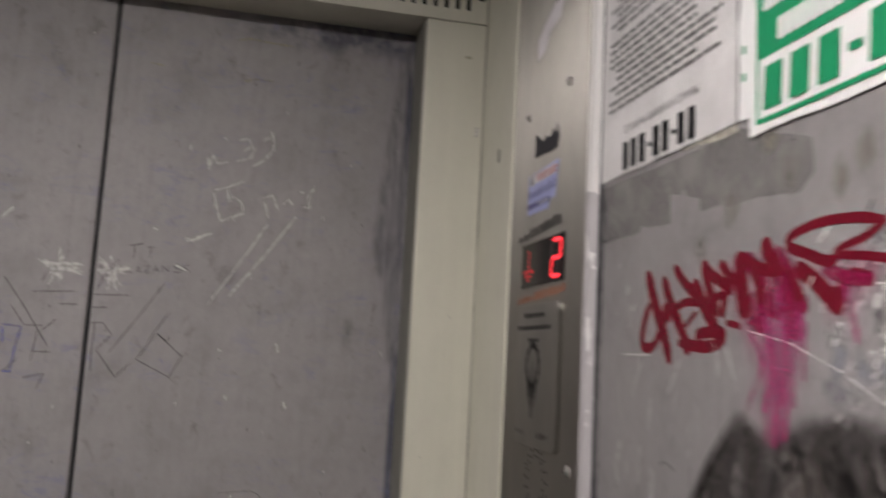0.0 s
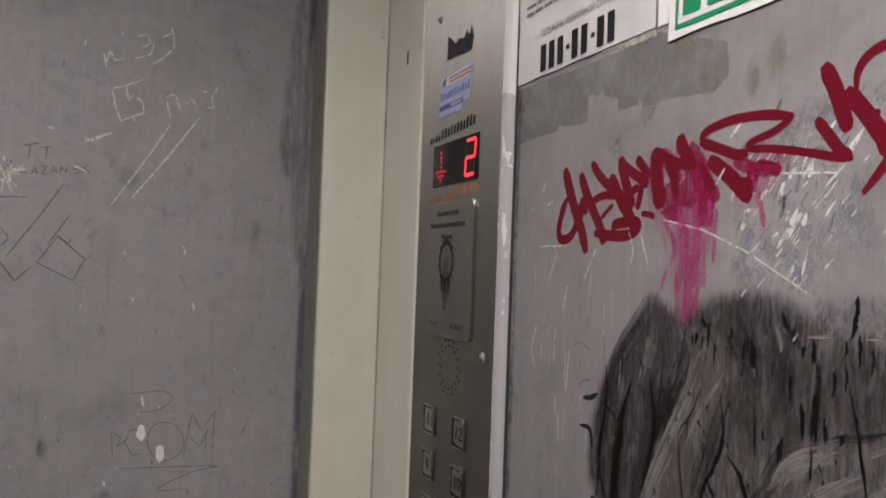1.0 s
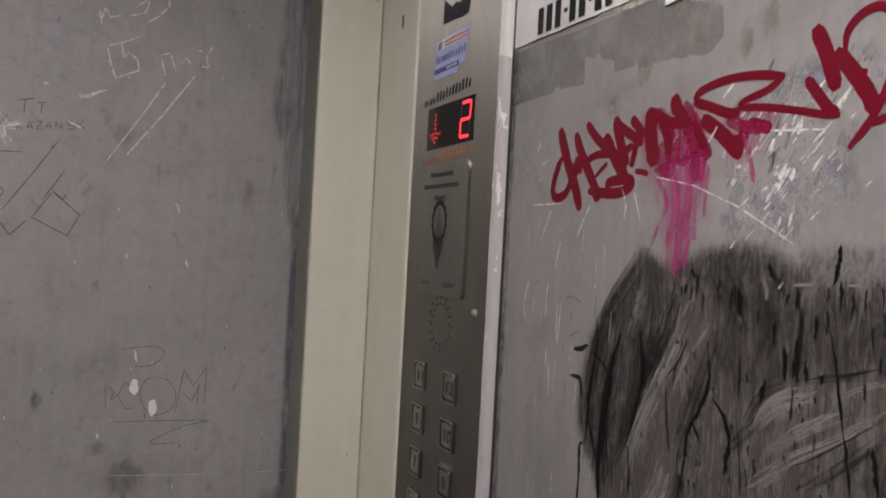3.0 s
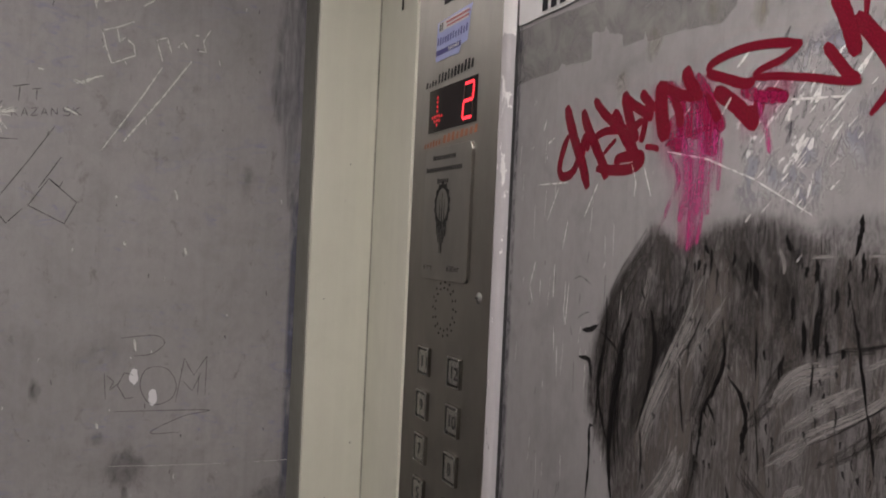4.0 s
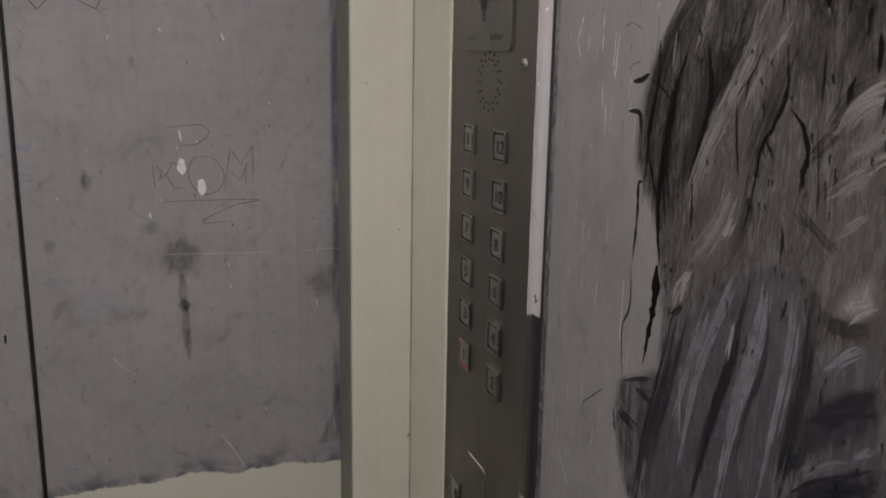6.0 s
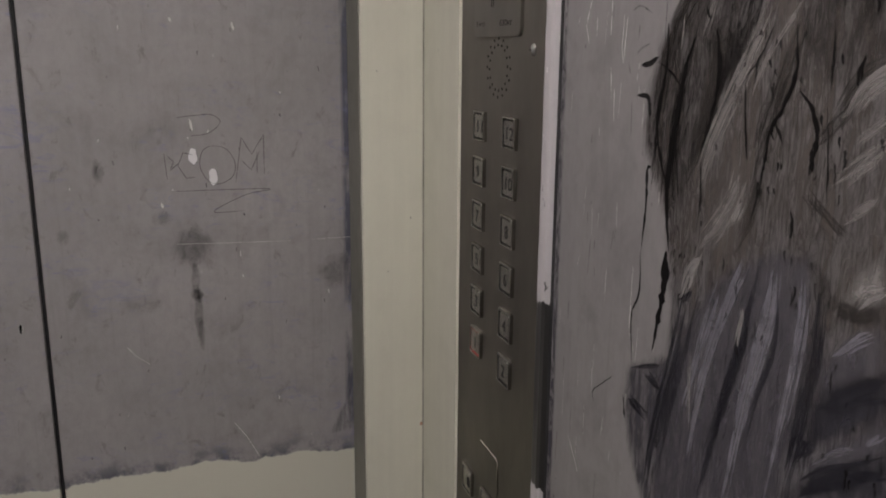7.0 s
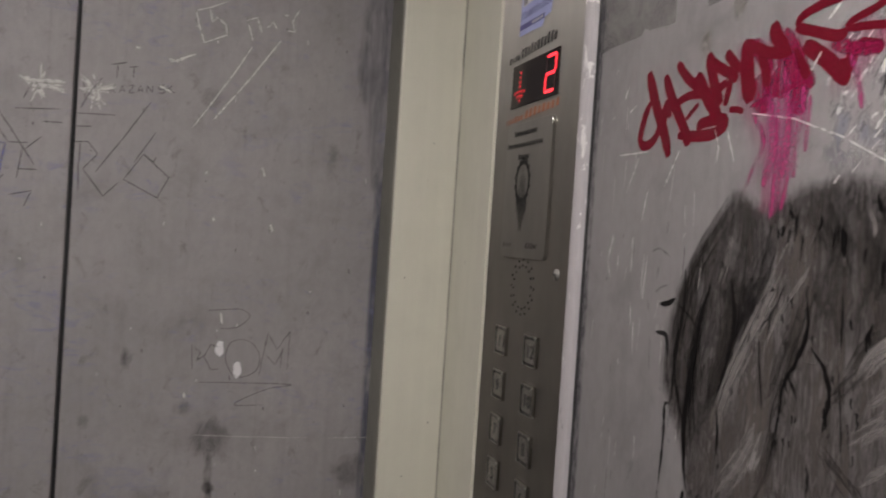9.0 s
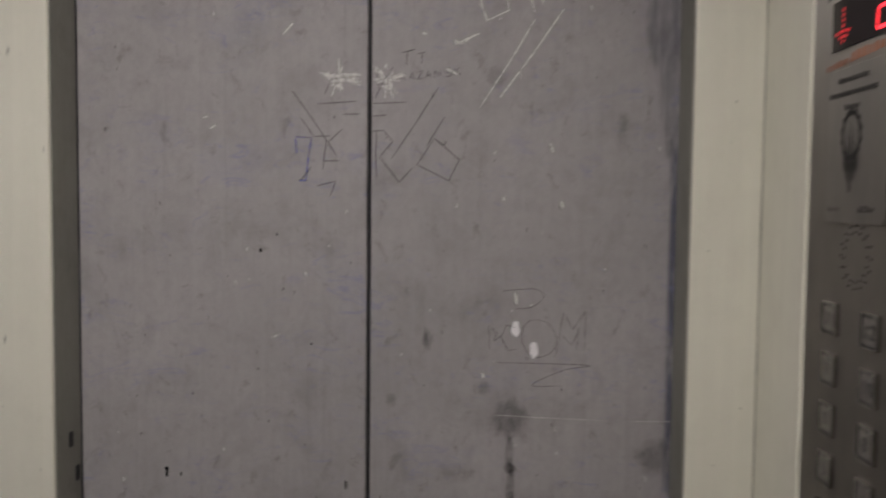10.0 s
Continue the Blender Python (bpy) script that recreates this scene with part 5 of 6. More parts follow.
stroke(g, "w", m_run, 1.2, 1.2, [(0.745, 1.453), (0.749, 1.429), (0.752, 1.405)])
stroke(g, "w", m_run, 1.8, 1.8, [(0.745, 1.489), (0.746, 1.476), (0.746, 1.460)])
stroke(g, "w", m_run, 1.5, 1.5, [(0.700, 1.491), (0.692, 1.476), (0.681, 1.464)])
stroke(g, "w", m_run, 2.0, 2.0, [(0.681, 1.461), (0.683, 1.443), (0.688, 1.418)])
stroke(g, "w", m_run, 2.7, 2.7, [(0.708, 1.442), (0.715, 1.432)])
stroke(g, "w", m_run, 1.4, 1.4, [(0.702, 1.461), (0.706, 1.452)])
stroke(g, "w", m_run, 2.3, 2.3, [(0.645, 1.413), (0.647, 1.394), (0.647, 1.378)])
stroke(g, "w", m_run, 2.0, 2.0, [(0.727, 1.398), (0.729, 1.390), (0.729, 1.382)])
stroke(g, "w", m_run, 3.4, 3.4, [(0.589, 1.402), (0.585, 1.398), (0.586, 1.375), (0.584, 1.344)])
stroke(g, "w", m_run, 1.9, 1.9, [(0.583, 1.342), (0.584, 1.311), (0.576, 1.294), (0.580, 1.259)])
stroke(g, "w", m_run, 2.7, 2.7, [(0.571, 1.230), (0.575, 1.213)])
stroke(g, "w", m_run, 1.0, 1.0, [(0.526, 1.207), (0.526, 1.216), (0.542, 1.229), (0.555, 1.239)])
stroke(g, "w", m_run, 12.2, 3.2, [(0.614, 1.349), (0.614, 1.324), (0.610, 1.301), (0.605, 1.276)])
stroke(g, "w", m_run, 3.9, 2.3, [(0.811, 1.550), (0.810, 1.539), (0.808, 1.530)])
stroke(g, "w", m_run, 5.9, 3.0, [(0.778, 1.496), (0.779, 1.478)])
stroke(g, "w", m_run, 5.0, 2.8, [(0.786, 1.502), (0.787, 1.478)])
stroke(g, "w", m_run, 3.9, 3.9, [(0.845, 1.473), (0.846, 1.463), (0.845, 1.451)])
stroke(g, "w", m_run, 3.0, 3.0, [(0.835, 1.456), (0.837, 1.446), (0.839, 1.434)])
stroke(g, "w", m_run, 2.0, 2.0, [(0.806, 1.510), (0.813, 1.484), (0.821, 1.446), (0.824, 1.429)])
stroke(g, "w", m_run, 5.0, 5.0, [(0.697, 1.524), (0.694, 1.518)])
stroke(g, "w", m_run, 3.8, 3.8, [(0.700, 1.533), (0.704, 1.528)])
stroke(g, "w", m_run, 4.2, 4.2, [(0.742, 1.525), (0.744, 1.508)])
stroke(g, "w", m_run, 3.1, 3.1, [(0.764, 1.539), (0.767, 1.531)])
stroke(g, "w", m_run, 1.8, 1.8, [(0.785, 1.477), (0.785, 1.458)])
g = thing("pencil_scribble", "black pencil drawing and letters on the door", "scribble", DOOR_SPOT)
stroke(g, "d", m_pen, 1.8, 1.8, [(-0.423, 1.6852), (-0.4057, 1.6894)])
stroke(g, "d", m_pen, 1.8, 1.8, [(-0.4155, 1.6861), (-0.4169, 1.6696)])
stroke(g, "d", m_pen, 1.8, 1.8, [(-0.4028, 1.6842), (-0.3934, 1.686)])
stroke(g, "d", m_pen, 1.8, 1.8, [(-0.3977, 1.6848), (-0.3982, 1.6718)])
stroke(g, "d", m_pen, 1.8, 1.8, [(-0.4591, 1.6232), (-0.4159, 1.6249)])
stroke(g, "d", m_pen, 1.8, 1.8, [(-0.4592, 1.6078), (-0.4415, 1.6088)])
stroke(g, "d", m_pen, 1.8, 1.8, [(-0.4552, 1.6296), (-0.4444, 1.6516), (-0.4331, 1.6678)])
stroke(g, "d", m_pen, 1.8, 1.8, [(-0.4536, 1.6614), (-0.4505, 1.6415)])
stroke(g, "d", m_pen, 1.8, 1.8, [(-0.3771, 1.6433), (-0.4047, 1.5995), (-0.4349, 1.5549)])
stroke(g, "d", m_pen, 1.8, 1.8, [(-0.3689, 1.6076), (-0.392, 1.5699)])
stroke(g, "d", m_pen, 1.8, 1.8, [(-0.3813, 1.5811), (-0.4026, 1.5486), (-0.3631, 1.529), (-0.3505, 1.5548), (-0.3813, 1.5811)])
stroke(g, "d", m_pen, 1.8, 1.8, [(-0.3813, 1.5811), (-0.3698, 1.5718), (-0.3664, 1.579)])
stroke(g, "d", m_pen, 1.8, 1.8, [(-0.4485, 1.5571), (-0.4249, 1.5266), (-0.4086, 1.5441)])
stroke(g, "d", m_pen, 1.8, 1.8, [(-0.4527, 1.5916), (-0.4541, 1.558), (-0.453, 1.5313)])
stroke(g, "d", m_pen, 1.8, 1.8, [(-0.4598, 1.589), (-0.4446, 1.5904), (-0.4332, 1.5766), (-0.4486, 1.5584)])
stroke(g, "d", m_pen, 1.3, 1.3, [(-0.4237, 1.6587), (-0.4232, 1.6506)])
stroke(g, "d", m_pen, 1.3, 1.3, [(-0.4182, 1.6606), (-0.4235, 1.6546)])
stroke(g, "d", m_pen, 1.3, 1.3, [(-0.4223, 1.6561), (-0.417, 1.6513)])
stroke(g, "d", m_pen, 1.3, 1.3, [(-0.4132, 1.6517), (-0.4101, 1.6616), (-0.4064, 1.6524)])
stroke(g, "d", m_pen, 1.3, 1.3, [(-0.4122, 1.6552), (-0.4072, 1.6558)])
stroke(g, "d", m_pen, 1.3, 1.3, [(-0.4038, 1.6616), (-0.3963, 1.6631), (-0.4032, 1.6528), (-0.3957, 1.6543)])
stroke(g, "d", m_pen, 1.3, 1.3, [(-0.3925, 1.654), (-0.3894, 1.6639), (-0.3856, 1.6547)])
stroke(g, "d", m_pen, 1.3, 1.3, [(-0.3915, 1.6575), (-0.3864, 1.6581)])
stroke(g, "d", m_pen, 1.3, 1.3, [(-0.3817, 1.6551), (-0.3817, 1.6641), (-0.3754, 1.6565), (-0.3754, 1.6655)])
stroke(g, "d", m_pen, 1.3, 1.3, [(-0.3625, 1.6669), (-0.3683, 1.6656), (-0.3674, 1.6615), (-0.3622, 1.6614), (-0.3626, 1.6572), (-0.369, 1.6565)])
stroke(g, "d", m_pen, 1.3, 1.3, [(-0.358, 1.6674), (-0.358, 1.6577)])
stroke(g, "d", m_pen, 1.3, 1.3, [(-0.3516, 1.6681), (-0.3583, 1.6619)])
stroke(g, "d", m_pen, 1.3, 1.3, [(-0.3565, 1.6634), (-0.3496, 1.6587)])
stroke(g, "d", m_pen, 1.2, 1.2, [(-0.3117, 1.3506), (-0.3096, 1.3187)])
stroke(g, "d", m_pen, 1.2, 1.2, [(-0.3083, 1.3471), (-0.301, 1.3401), (-0.3056, 1.3294), (-0.2945, 1.3385)])
stroke(g, "d", m_pen, 1.2, 1.2, [(-0.2781, 1.3475), (-0.2892, 1.3506), (-0.2963, 1.3352), (-0.2872, 1.3191), (-0.2768, 1.32)])
stroke(g, "d", m_pen, 1.2, 1.2, [(-0.2502, 1.3577), (-0.2652, 1.3533), (-0.2703, 1.3342), (-0.2616, 1.3153), (-0.2481, 1.3106), (-0.2318, 1.3189), (-0.2279, 1.3362), (-0.2366, 1.3525), (-0.2502, 1.3577)])
stroke(g, "d", m_pen, 1.2, 1.2, [(-0.2281, 1.3118), (-0.2191, 1.3674), (-0.2072, 1.346), (-0.1918, 1.3703), (-0.1924, 1.3208)])
stroke(g, "d", m_pen, 1.2, 1.2, [(-0.2192, 1.3387), (-0.2084, 1.3264), (-0.1978, 1.3492)])
stroke(g, "d", m_pen, 1.2, 1.2, [(-0.2944, 1.3932), (-0.2717, 1.3956), (-0.2532, 1.396), (-0.2435, 1.3868), (-0.2576, 1.3739), (-0.2791, 1.3709)])
stroke(g, "d", m_pen, 1.2, 1.2, [(-0.3, 1.3033), (-0.2511, 1.3031), (-0.186, 1.3015), (-0.2173, 1.2952), (-0.2565, 1.2758), (-0.2198, 1.2751)])
stroke(g, "d", m_pen, 1.2, 1.2, [(-0.2014, 1.3212), (-0.2005, 1.3493)])
g = thing("pencil_scribble", "black pencil lines on the door leaf", "scribble", DOOR_SPOT)
stroke(g, "d", m_pen, 1.8, 1.8, [(-0.5581, 1.638), (-0.5314, 1.6017), (-0.5024, 1.5581)])
stroke(g, "d", m_pen, 1.8, 1.8, [(-0.5472, 1.6048), (-0.5313, 1.5824)])
stroke(g, "d", m_pen, 1.8, 1.8, [(-0.5313, 1.5824), (-0.5098, 1.5829)])
stroke(g, "d", m_pen, 1.8, 1.8, [(-0.5126, 1.5757), (-0.4957, 1.5918)])
stroke(g, "d", m_pen, 1.8, 1.8, [(-0.5202, 1.5519), (-0.4988, 1.5524)])
stroke(g, "d", m_pen, 1.8, 1.8, [(-0.5155, 1.5785), (-0.5201, 1.5412)])
stroke(g, "d", m_pen, 1.8, 1.8, [(-0.5278, 1.5209), (-0.5035, 1.5272), (-0.5111, 1.5083)])
stroke(g, "d", m_pen, 1.8, 1.8, [(-0.526, 1.6224), (-0.4782, 1.6257)])
stroke(g, "d", m_pen, 1.8, 1.8, [(-0.4959, 1.6096), (-0.4737, 1.6102)])
stroke(g, "d", m_pen, 1.8, 1.8, [(-0.5175, 1.634), (-0.512, 1.6483)])
stroke(g, "d", m_pen, 1.8, 1.8, [(-0.5344, 1.5444), (-0.5464, 1.5291), (-0.5507, 1.5276)])
g = thing("blue_scribble", "blue pen figure on the door leaf", "scribble", DOOR_SPOT)
stroke(g, "d", m_bluepen, 3.2, 3.2, [(-0.554, 1.579), (-0.5524, 1.5605)])
stroke(g, "d", m_bluepen, 3.2, 3.2, [(-0.5541, 1.5819), (-0.5341, 1.5802), (-0.5381, 1.5551), (-0.5414, 1.5263)])
stroke(g, "d", m_bluepen, 3.2, 3.2, [(-0.5493, 1.5276), (-0.5393, 1.5278)])
g = thing("scratched_scribble", "pale scratched figures on the door", "scribble", DOOR_SPOT)
stroke(g, "d", m_scr, 2, 2, [(-0.3315, 1.7619), (-0.312, 1.7688), (-0.2944, 1.7777)])
stroke(g, "d", m_scr, 2, 2, [(-0.3296, 1.7622), (-0.325, 1.7432), (-0.3184, 1.7244)])
stroke(g, "d", m_scr, 2, 2, [(-0.3184, 1.7244), (-0.2917, 1.737), (-0.2939, 1.7495), (-0.3045, 1.7572), (-0.3101, 1.7508)])
stroke(g, "d", m_scr, 2, 2, [(-0.3101, 1.7508), (-0.3131, 1.7659)])
stroke(g, "d", m_scr, 2, 2, [(-0.2673, 1.7594), (-0.2644, 1.7477), (-0.2601, 1.734)])
stroke(g, "d", m_scr, 2, 2, [(-0.2673, 1.7594), (-0.2558, 1.7632), (-0.2497, 1.7447)])
stroke(g, "d", m_scr, 2, 2, [(-0.2426, 1.7528), (-0.2361, 1.7608), (-0.2314, 1.7528)])
stroke(g, "d", m_scr, 2, 2, [(-0.2256, 1.7709), (-0.2171, 1.7706)])
stroke(g, "d", m_scr, 2, 2, [(-0.2042, 1.7796), (-0.2124, 1.764), (-0.2087, 1.7515), (-0.2173, 1.7518)])
stroke(g, "d", m_scr, 2.4, 2.2, [(-0.2254, 1.7380), (-0.2598, 1.6874), (-0.2835, 1.6554), (-0.3020, 1.6305)])
stroke(g, "d", m_scr, 2.2, 1.6, [(-0.2601, 1.7260), (-0.2786, 1.6935), (-0.3006, 1.6583), (-0.3265, 1.6180)])
stroke(g, "d", m_scr, 2, 2, [(-0.3589, 1.6992), (-0.3547, 1.6962), (-0.3434, 1.7024), (-0.3299, 1.7076)])
stroke(g, "d", m_scr, 2, 2, [(-0.3289, 1.7427), (-0.3252, 1.746)])
stroke(g, "d", m_scr, 1.9, 1.9, [(-0.3404, 1.8048), (-0.3371, 1.788)])
stroke(g, "d", m_scr, 1.9, 1.9, [(-0.3379, 1.7906), (-0.3336, 1.8091), (-0.3279, 1.7974), (-0.3152, 1.8011)])
stroke(g, "d", m_scr, 1.9, 1.9, [(-0.3217, 1.8315), (-0.319, 1.8291)])
stroke(g, "d", m_scr, 1.9, 1.9, [(-0.3041, 1.8297), (-0.2918, 1.8342), (-0.2874, 1.8235), (-0.2989, 1.815)])
stroke(g, "d", m_scr, 1.9, 1.9, [(-0.2835, 1.8241), (-0.2874, 1.8095), (-0.3049, 1.8024)])
stroke(g, "d", m_scr, 1.9, 1.9, [(-0.2745, 1.8323), (-0.2628, 1.8396), (-0.2637, 1.8458)])
stroke(g, "d", m_scr, 1.9, 1.9, [(-0.2615, 1.8398), (-0.26, 1.8215), (-0.2714, 1.8073), (-0.2843, 1.7979)])
stroke(g, "d", m_scr, 1.9, 1.9, [(-0.3608, 1.822), (-0.3622, 1.8109)])
stroke(g, "d", m_yel, 2, 2, [(-0.3145, 1.9615), (-0.2998, 1.965), (-0.2781, 1.9634), (-0.2438, 1.962)])
stroke(g, "d", m_yel, 2, 2, [(-0.419, 1.9174), (-0.4026, 1.9158)])
stroke(g, "d", m_yel, 2, 2, [(-0.3044, 1.9076), (-0.2884, 1.9119), (-0.2676, 1.9122)])
stroke(g, "d", m_scr, 1.5, 1.5, [(-0.4453, 1.6563), (-0.4569, 1.665)])
stroke(g, "d", m_scr, 1.5, 1.5, [(-0.4347, 1.6554), (-0.4208, 1.6617)])
stroke(g, "d", m_scr, 1.5, 1.5, [(-0.4338, 1.6515), (-0.4239, 1.6512)])
stroke(g, "d", m_scr, 1.5, 1.5, [(-0.4413, 1.6526), (-0.456, 1.6692)])
stroke(g, "d", m_scr, 1.5, 1.5, [(-0.4443, 1.651), (-0.4534, 1.648)])
stroke(g, "d", m_scr, 1.5, 1.5, [(-0.442, 1.6526), (-0.4495, 1.6551)])
stroke(g, "d", m_scr, 1.5, 1.5, [(-0.4415, 1.6459), (-0.4434, 1.6282)])
stroke(g, "d", m_scr, 1.5, 1.5, [(-0.44, 1.6514), (-0.4271, 1.6346)])
stroke(g, "d", m_scr, 1.5, 1.5, [(-0.4407, 1.652), (-0.4497, 1.6584)])
stroke(g, "d", m_scr, 1.5, 1.5, [(-0.4396, 1.6535), (-0.4327, 1.6617)])
stroke(g, "d", m_scr, 1.5, 1.5, [(-0.4388, 1.6523), (-0.4174, 1.6573)])
stroke(g, "d", m_scr, 1.5, 1.5, [(-0.4359, 1.6539), (-0.4231, 1.6581)])
stroke(g, "d", m_scr, 1.5, 1.5, [(-0.4391, 1.6468), (-0.4324, 1.6293)])
stroke(g, "d", m_scr, 1.5, 1.5, [(-0.4383, 1.653), (-0.4175, 1.6594)])
stroke(g, "d", m_flake, 7, 3, [(-0.4538, 1.6675), (-0.4451, 1.6571), (-0.4392, 1.6431)])
stroke(g, "d", m_flake, 7, 3, [(-0.4432, 1.6714), (-0.4358, 1.6538), (-0.4362, 1.6325)])
stroke(g, "d", m_flake, 7, 3, [(-0.4478, 1.6443), (-0.4392, 1.6416), (-0.432, 1.6404)])
stroke(g, "d", m_flake, 7, 3, [(-0.4572, 1.6533), (-0.4464, 1.6514), (-0.4393, 1.653)])
stroke(g, "d", m_scr, 2.4, 2.4, [(-0.3579, 1.7005), (-0.3485, 1.6965), (-0.3365, 1.7053), (-0.3273, 1.7084)])
stroke(g, "d", m_scr, 2.4, 2.4, [(-0.3974, 1.7094), (-0.3917, 1.7081)])
stroke(g, "d", m_scr, 2.4, 2.4, [(-0.368, 1.6662), (-0.3535, 1.6594)])
stroke(g, "d", m_scr, 3, 3, [(-0.296, 1.5105), (-0.2937, 1.505)])
stroke(g, "d", m_scr, 3, 3, [(-0.2389, 1.5764), (-0.2355, 1.5651)])
stroke(g, "d", m_scr, 3, 3, [(-0.3074, 1.5659), (-0.3059, 1.5632)])
stroke(g, "d", m_scr, 3, 3, [(-0.2241, 1.5054), (-0.2222, 1.4968)])
stroke(g, "d", m_scr, 3, 3, [(-0.3185, 1.29), (-0.3168, 1.283)])
stroke(g, "d", m_scr, 3, 3, [(-0.2792, 1.3912), (-0.2771, 1.3771)])
stroke(g, "d", m_scr, 1.2, 1.2, [(-0.371, 1.1078), (-0.3617, 1.0957), (-0.3455, 1.0827)])
stroke(g, "d", m_scr, 1.2, 1.2, [(-0.2453, 0.9889), (-0.2299, 0.9665), (-0.2145, 0.9355)])
stroke(g, "d", m_scr, 0.6, 0.6, [(-0.3029, 1.237), (-0.2481, 1.2348), (-0.1627, 1.2326)])
stroke(g, "d", m_scr, 0.6, 0.6, [(-0.1334, 1.2326), (-0.0793, 1.2329)])
g = thing("scratched_star", "pale scratched star on the door leaf", "scribble", DOOR_SPOT)
stroke(g, "d", m_scr, 2.1, 2.1, [(-0.5007, 1.6529), (-0.5091, 1.6442)])
stroke(g, "d", m_scr, 2.1, 2.1, [(-0.495, 1.6516), (-0.4849, 1.6483)])
stroke(g, "d", m_scr, 2.1, 2.1, [(-0.4971, 1.6537), (-0.4764, 1.6535)])
stroke(g, "d", m_scr, 2.1, 2.1, [(-0.5013, 1.65), (-0.5097, 1.6314)])
stroke(g, "d", m_scr, 2.1, 2.1, [(-0.502, 1.6479), (-0.5076, 1.6371)])
stroke(g, "d", m_scr, 2.1, 2.1, [(-0.5, 1.6536), (-0.4721, 1.6451)])
stroke(g, "d", m_scr, 2.1, 2.1, [(-0.5, 1.6536), (-0.5002, 1.6777)])
stroke(g, "d", m_scr, 2.1, 2.1, [(-0.4986, 1.6586), (-0.4959, 1.6693)])
stroke(g, "d", m_scr, 2.1, 2.1, [(-0.4985, 1.6536), (-0.4886, 1.6532)])
stroke(g, "d", m_scr, 2.1, 2.1, [(-0.5214, 1.6587), (-0.4964, 1.6558), (-0.4729, 1.6578)])
stroke(g, "d", m_scr, 2.1, 2.1, [(-0.5106, 1.6498), (-0.4728, 1.6493)])
stroke(g, "d", m_scr, 2.1, 2.1, [(-0.4999, 1.6522), (-0.4948, 1.6374)])
stroke(g, "d", m_flake, 8, 4, [(-0.5235, 1.6608), (-0.5071, 1.657), (-0.4893, 1.6581), (-0.473, 1.6593)])
stroke(g, "d", m_flake, 8, 4, [(-0.512, 1.6512), (-0.4928, 1.6517), (-0.4728, 1.6493)])
stroke(g, "d", m_flake, 8, 4, [(-0.5085, 1.6569), (-0.5006, 1.6451), (-0.4976, 1.6359)])
stroke(g, "d", m_flake, 8, 4, [(-0.5164, 1.6567), (-0.5021, 1.65), (-0.4893, 1.656)])
stroke(g, "d", m_scr, 2.1, 2.1, [(-0.5706, 1.7064), (-0.5551, 1.7229)])
stroke(g, "d", m_scr, 2.1, 2.1, [(-0.6715, 1.6032), (-0.6644, 1.6061)])
stroke(g, "d", m_scr, 2.1, 2.1, [(-0.5839, 1.33), (-0.5724, 1.3352)])
stroke(g, "d", m_scr, 2.1, 2.1, [(-0.4872, 1.1473), (-0.4887, 1.14)])
stroke(g, "d", m_scr, 2.1, 2.1, [(-0.6616, 1.5907), (-0.653, 1.5964)])

stroke(g, "d", m_run, 5.0, 3.5, [(-0.5983, 1.4422), (-0.5979, 1.4397), (-0.5983, 1.4372)])
stroke(g, "d", m_run, 2.0, 1.4, [(-0.5776, 1.4623), (-0.5772, 1.4603), (-0.5776, 1.4583)])
stroke(g, "d", m_run, 3.0, 2.1, [(-0.5340, 1.3241), (-0.5336, 1.3226), (-0.5340, 1.3211)])
stroke(g, "d", m_run, 6.0, 4.2, [(-0.7199, 1.1622), (-0.7195, 1.1552), (-0.7199, 1.1482)])
stroke(g, "d", m_run, 4.0, 2.8, [(-0.4897, 1.1494), (-0.4893, 1.1434), (-0.4897, 1.1374)])
stroke(g, "d", m_run, 3.0, 2.1, [(-0.7016, 1.1553), (-0.7012, 1.1528), (-0.7016, 1.1503)])

# ---- notices and stickers ----
m_paper = simple("white_notice_paper", (0.60, 0.585, 0.57), 0.55, 0.0, 0.22, 18)
m_white = simple("white_vinyl", (0.70, 0.70, 0.68), 0.35, 0.0, 0.05, 12)
m_green = simple("green_print", (0.010, 0.24, 0.10), 0.4, 0.0, 0.08, 12)
m_grey = simple("grey_print", (0.16, 0.155, 0.15), 0.6)
m_lilac = simple("lilac_print", (0.44, 0.48, 0.74), 0.4, 0.0, 0.15, 40)
m_indigo = simple("indigo_print", (0.10, 0.09, 0.30), 0.4)
m_pinkpr = simple("red_print", (0.55, 0.20, 0.22), 0.5)
m_torn = simple("torn_dark_film", (0.022, 0.022, 0.03), 0.5)


def sheet_of(name, parent, u0, u1, z0, z1, lift, material, label="", wavy=0.0, seed=1):
    """A sheet of paper with slightly uneven edges."""
    rnd = random.Random(seed)
    bm = bmesh.new()
    nu, nz = 14, 18
    grid = []
    for i in range(nu + 1):
        col = []
        for j in range(nz + 1):
            e = wavy if i in (0, nu) or j in (0, nz) else 0
            col.append(bm.verts.new((-lift - rnd.uniform(0, 0.0005), -(u0 + (u1 - u0) * i / nu + rnd.uniform(-e, e)), z0 + (z1 - z0) * j / nz + rnd.uniform(-e, e))))
        grid.append(col)
    for i in range(nu):
        for j in range(nz):
            bm.faces.new((grid[i][j], grid[i + 1][j], grid[i + 1][j + 1], grid[i][j + 1]))
    ex = bmesh.ops.extrude_face_region(bm, geom=bm.faces[:])
    for v in ex["geom"]:
        if isinstance(v, bmesh.types.BMVert):
            v.co.x += 0.0004
    return part(name, bm, material, parent, label)


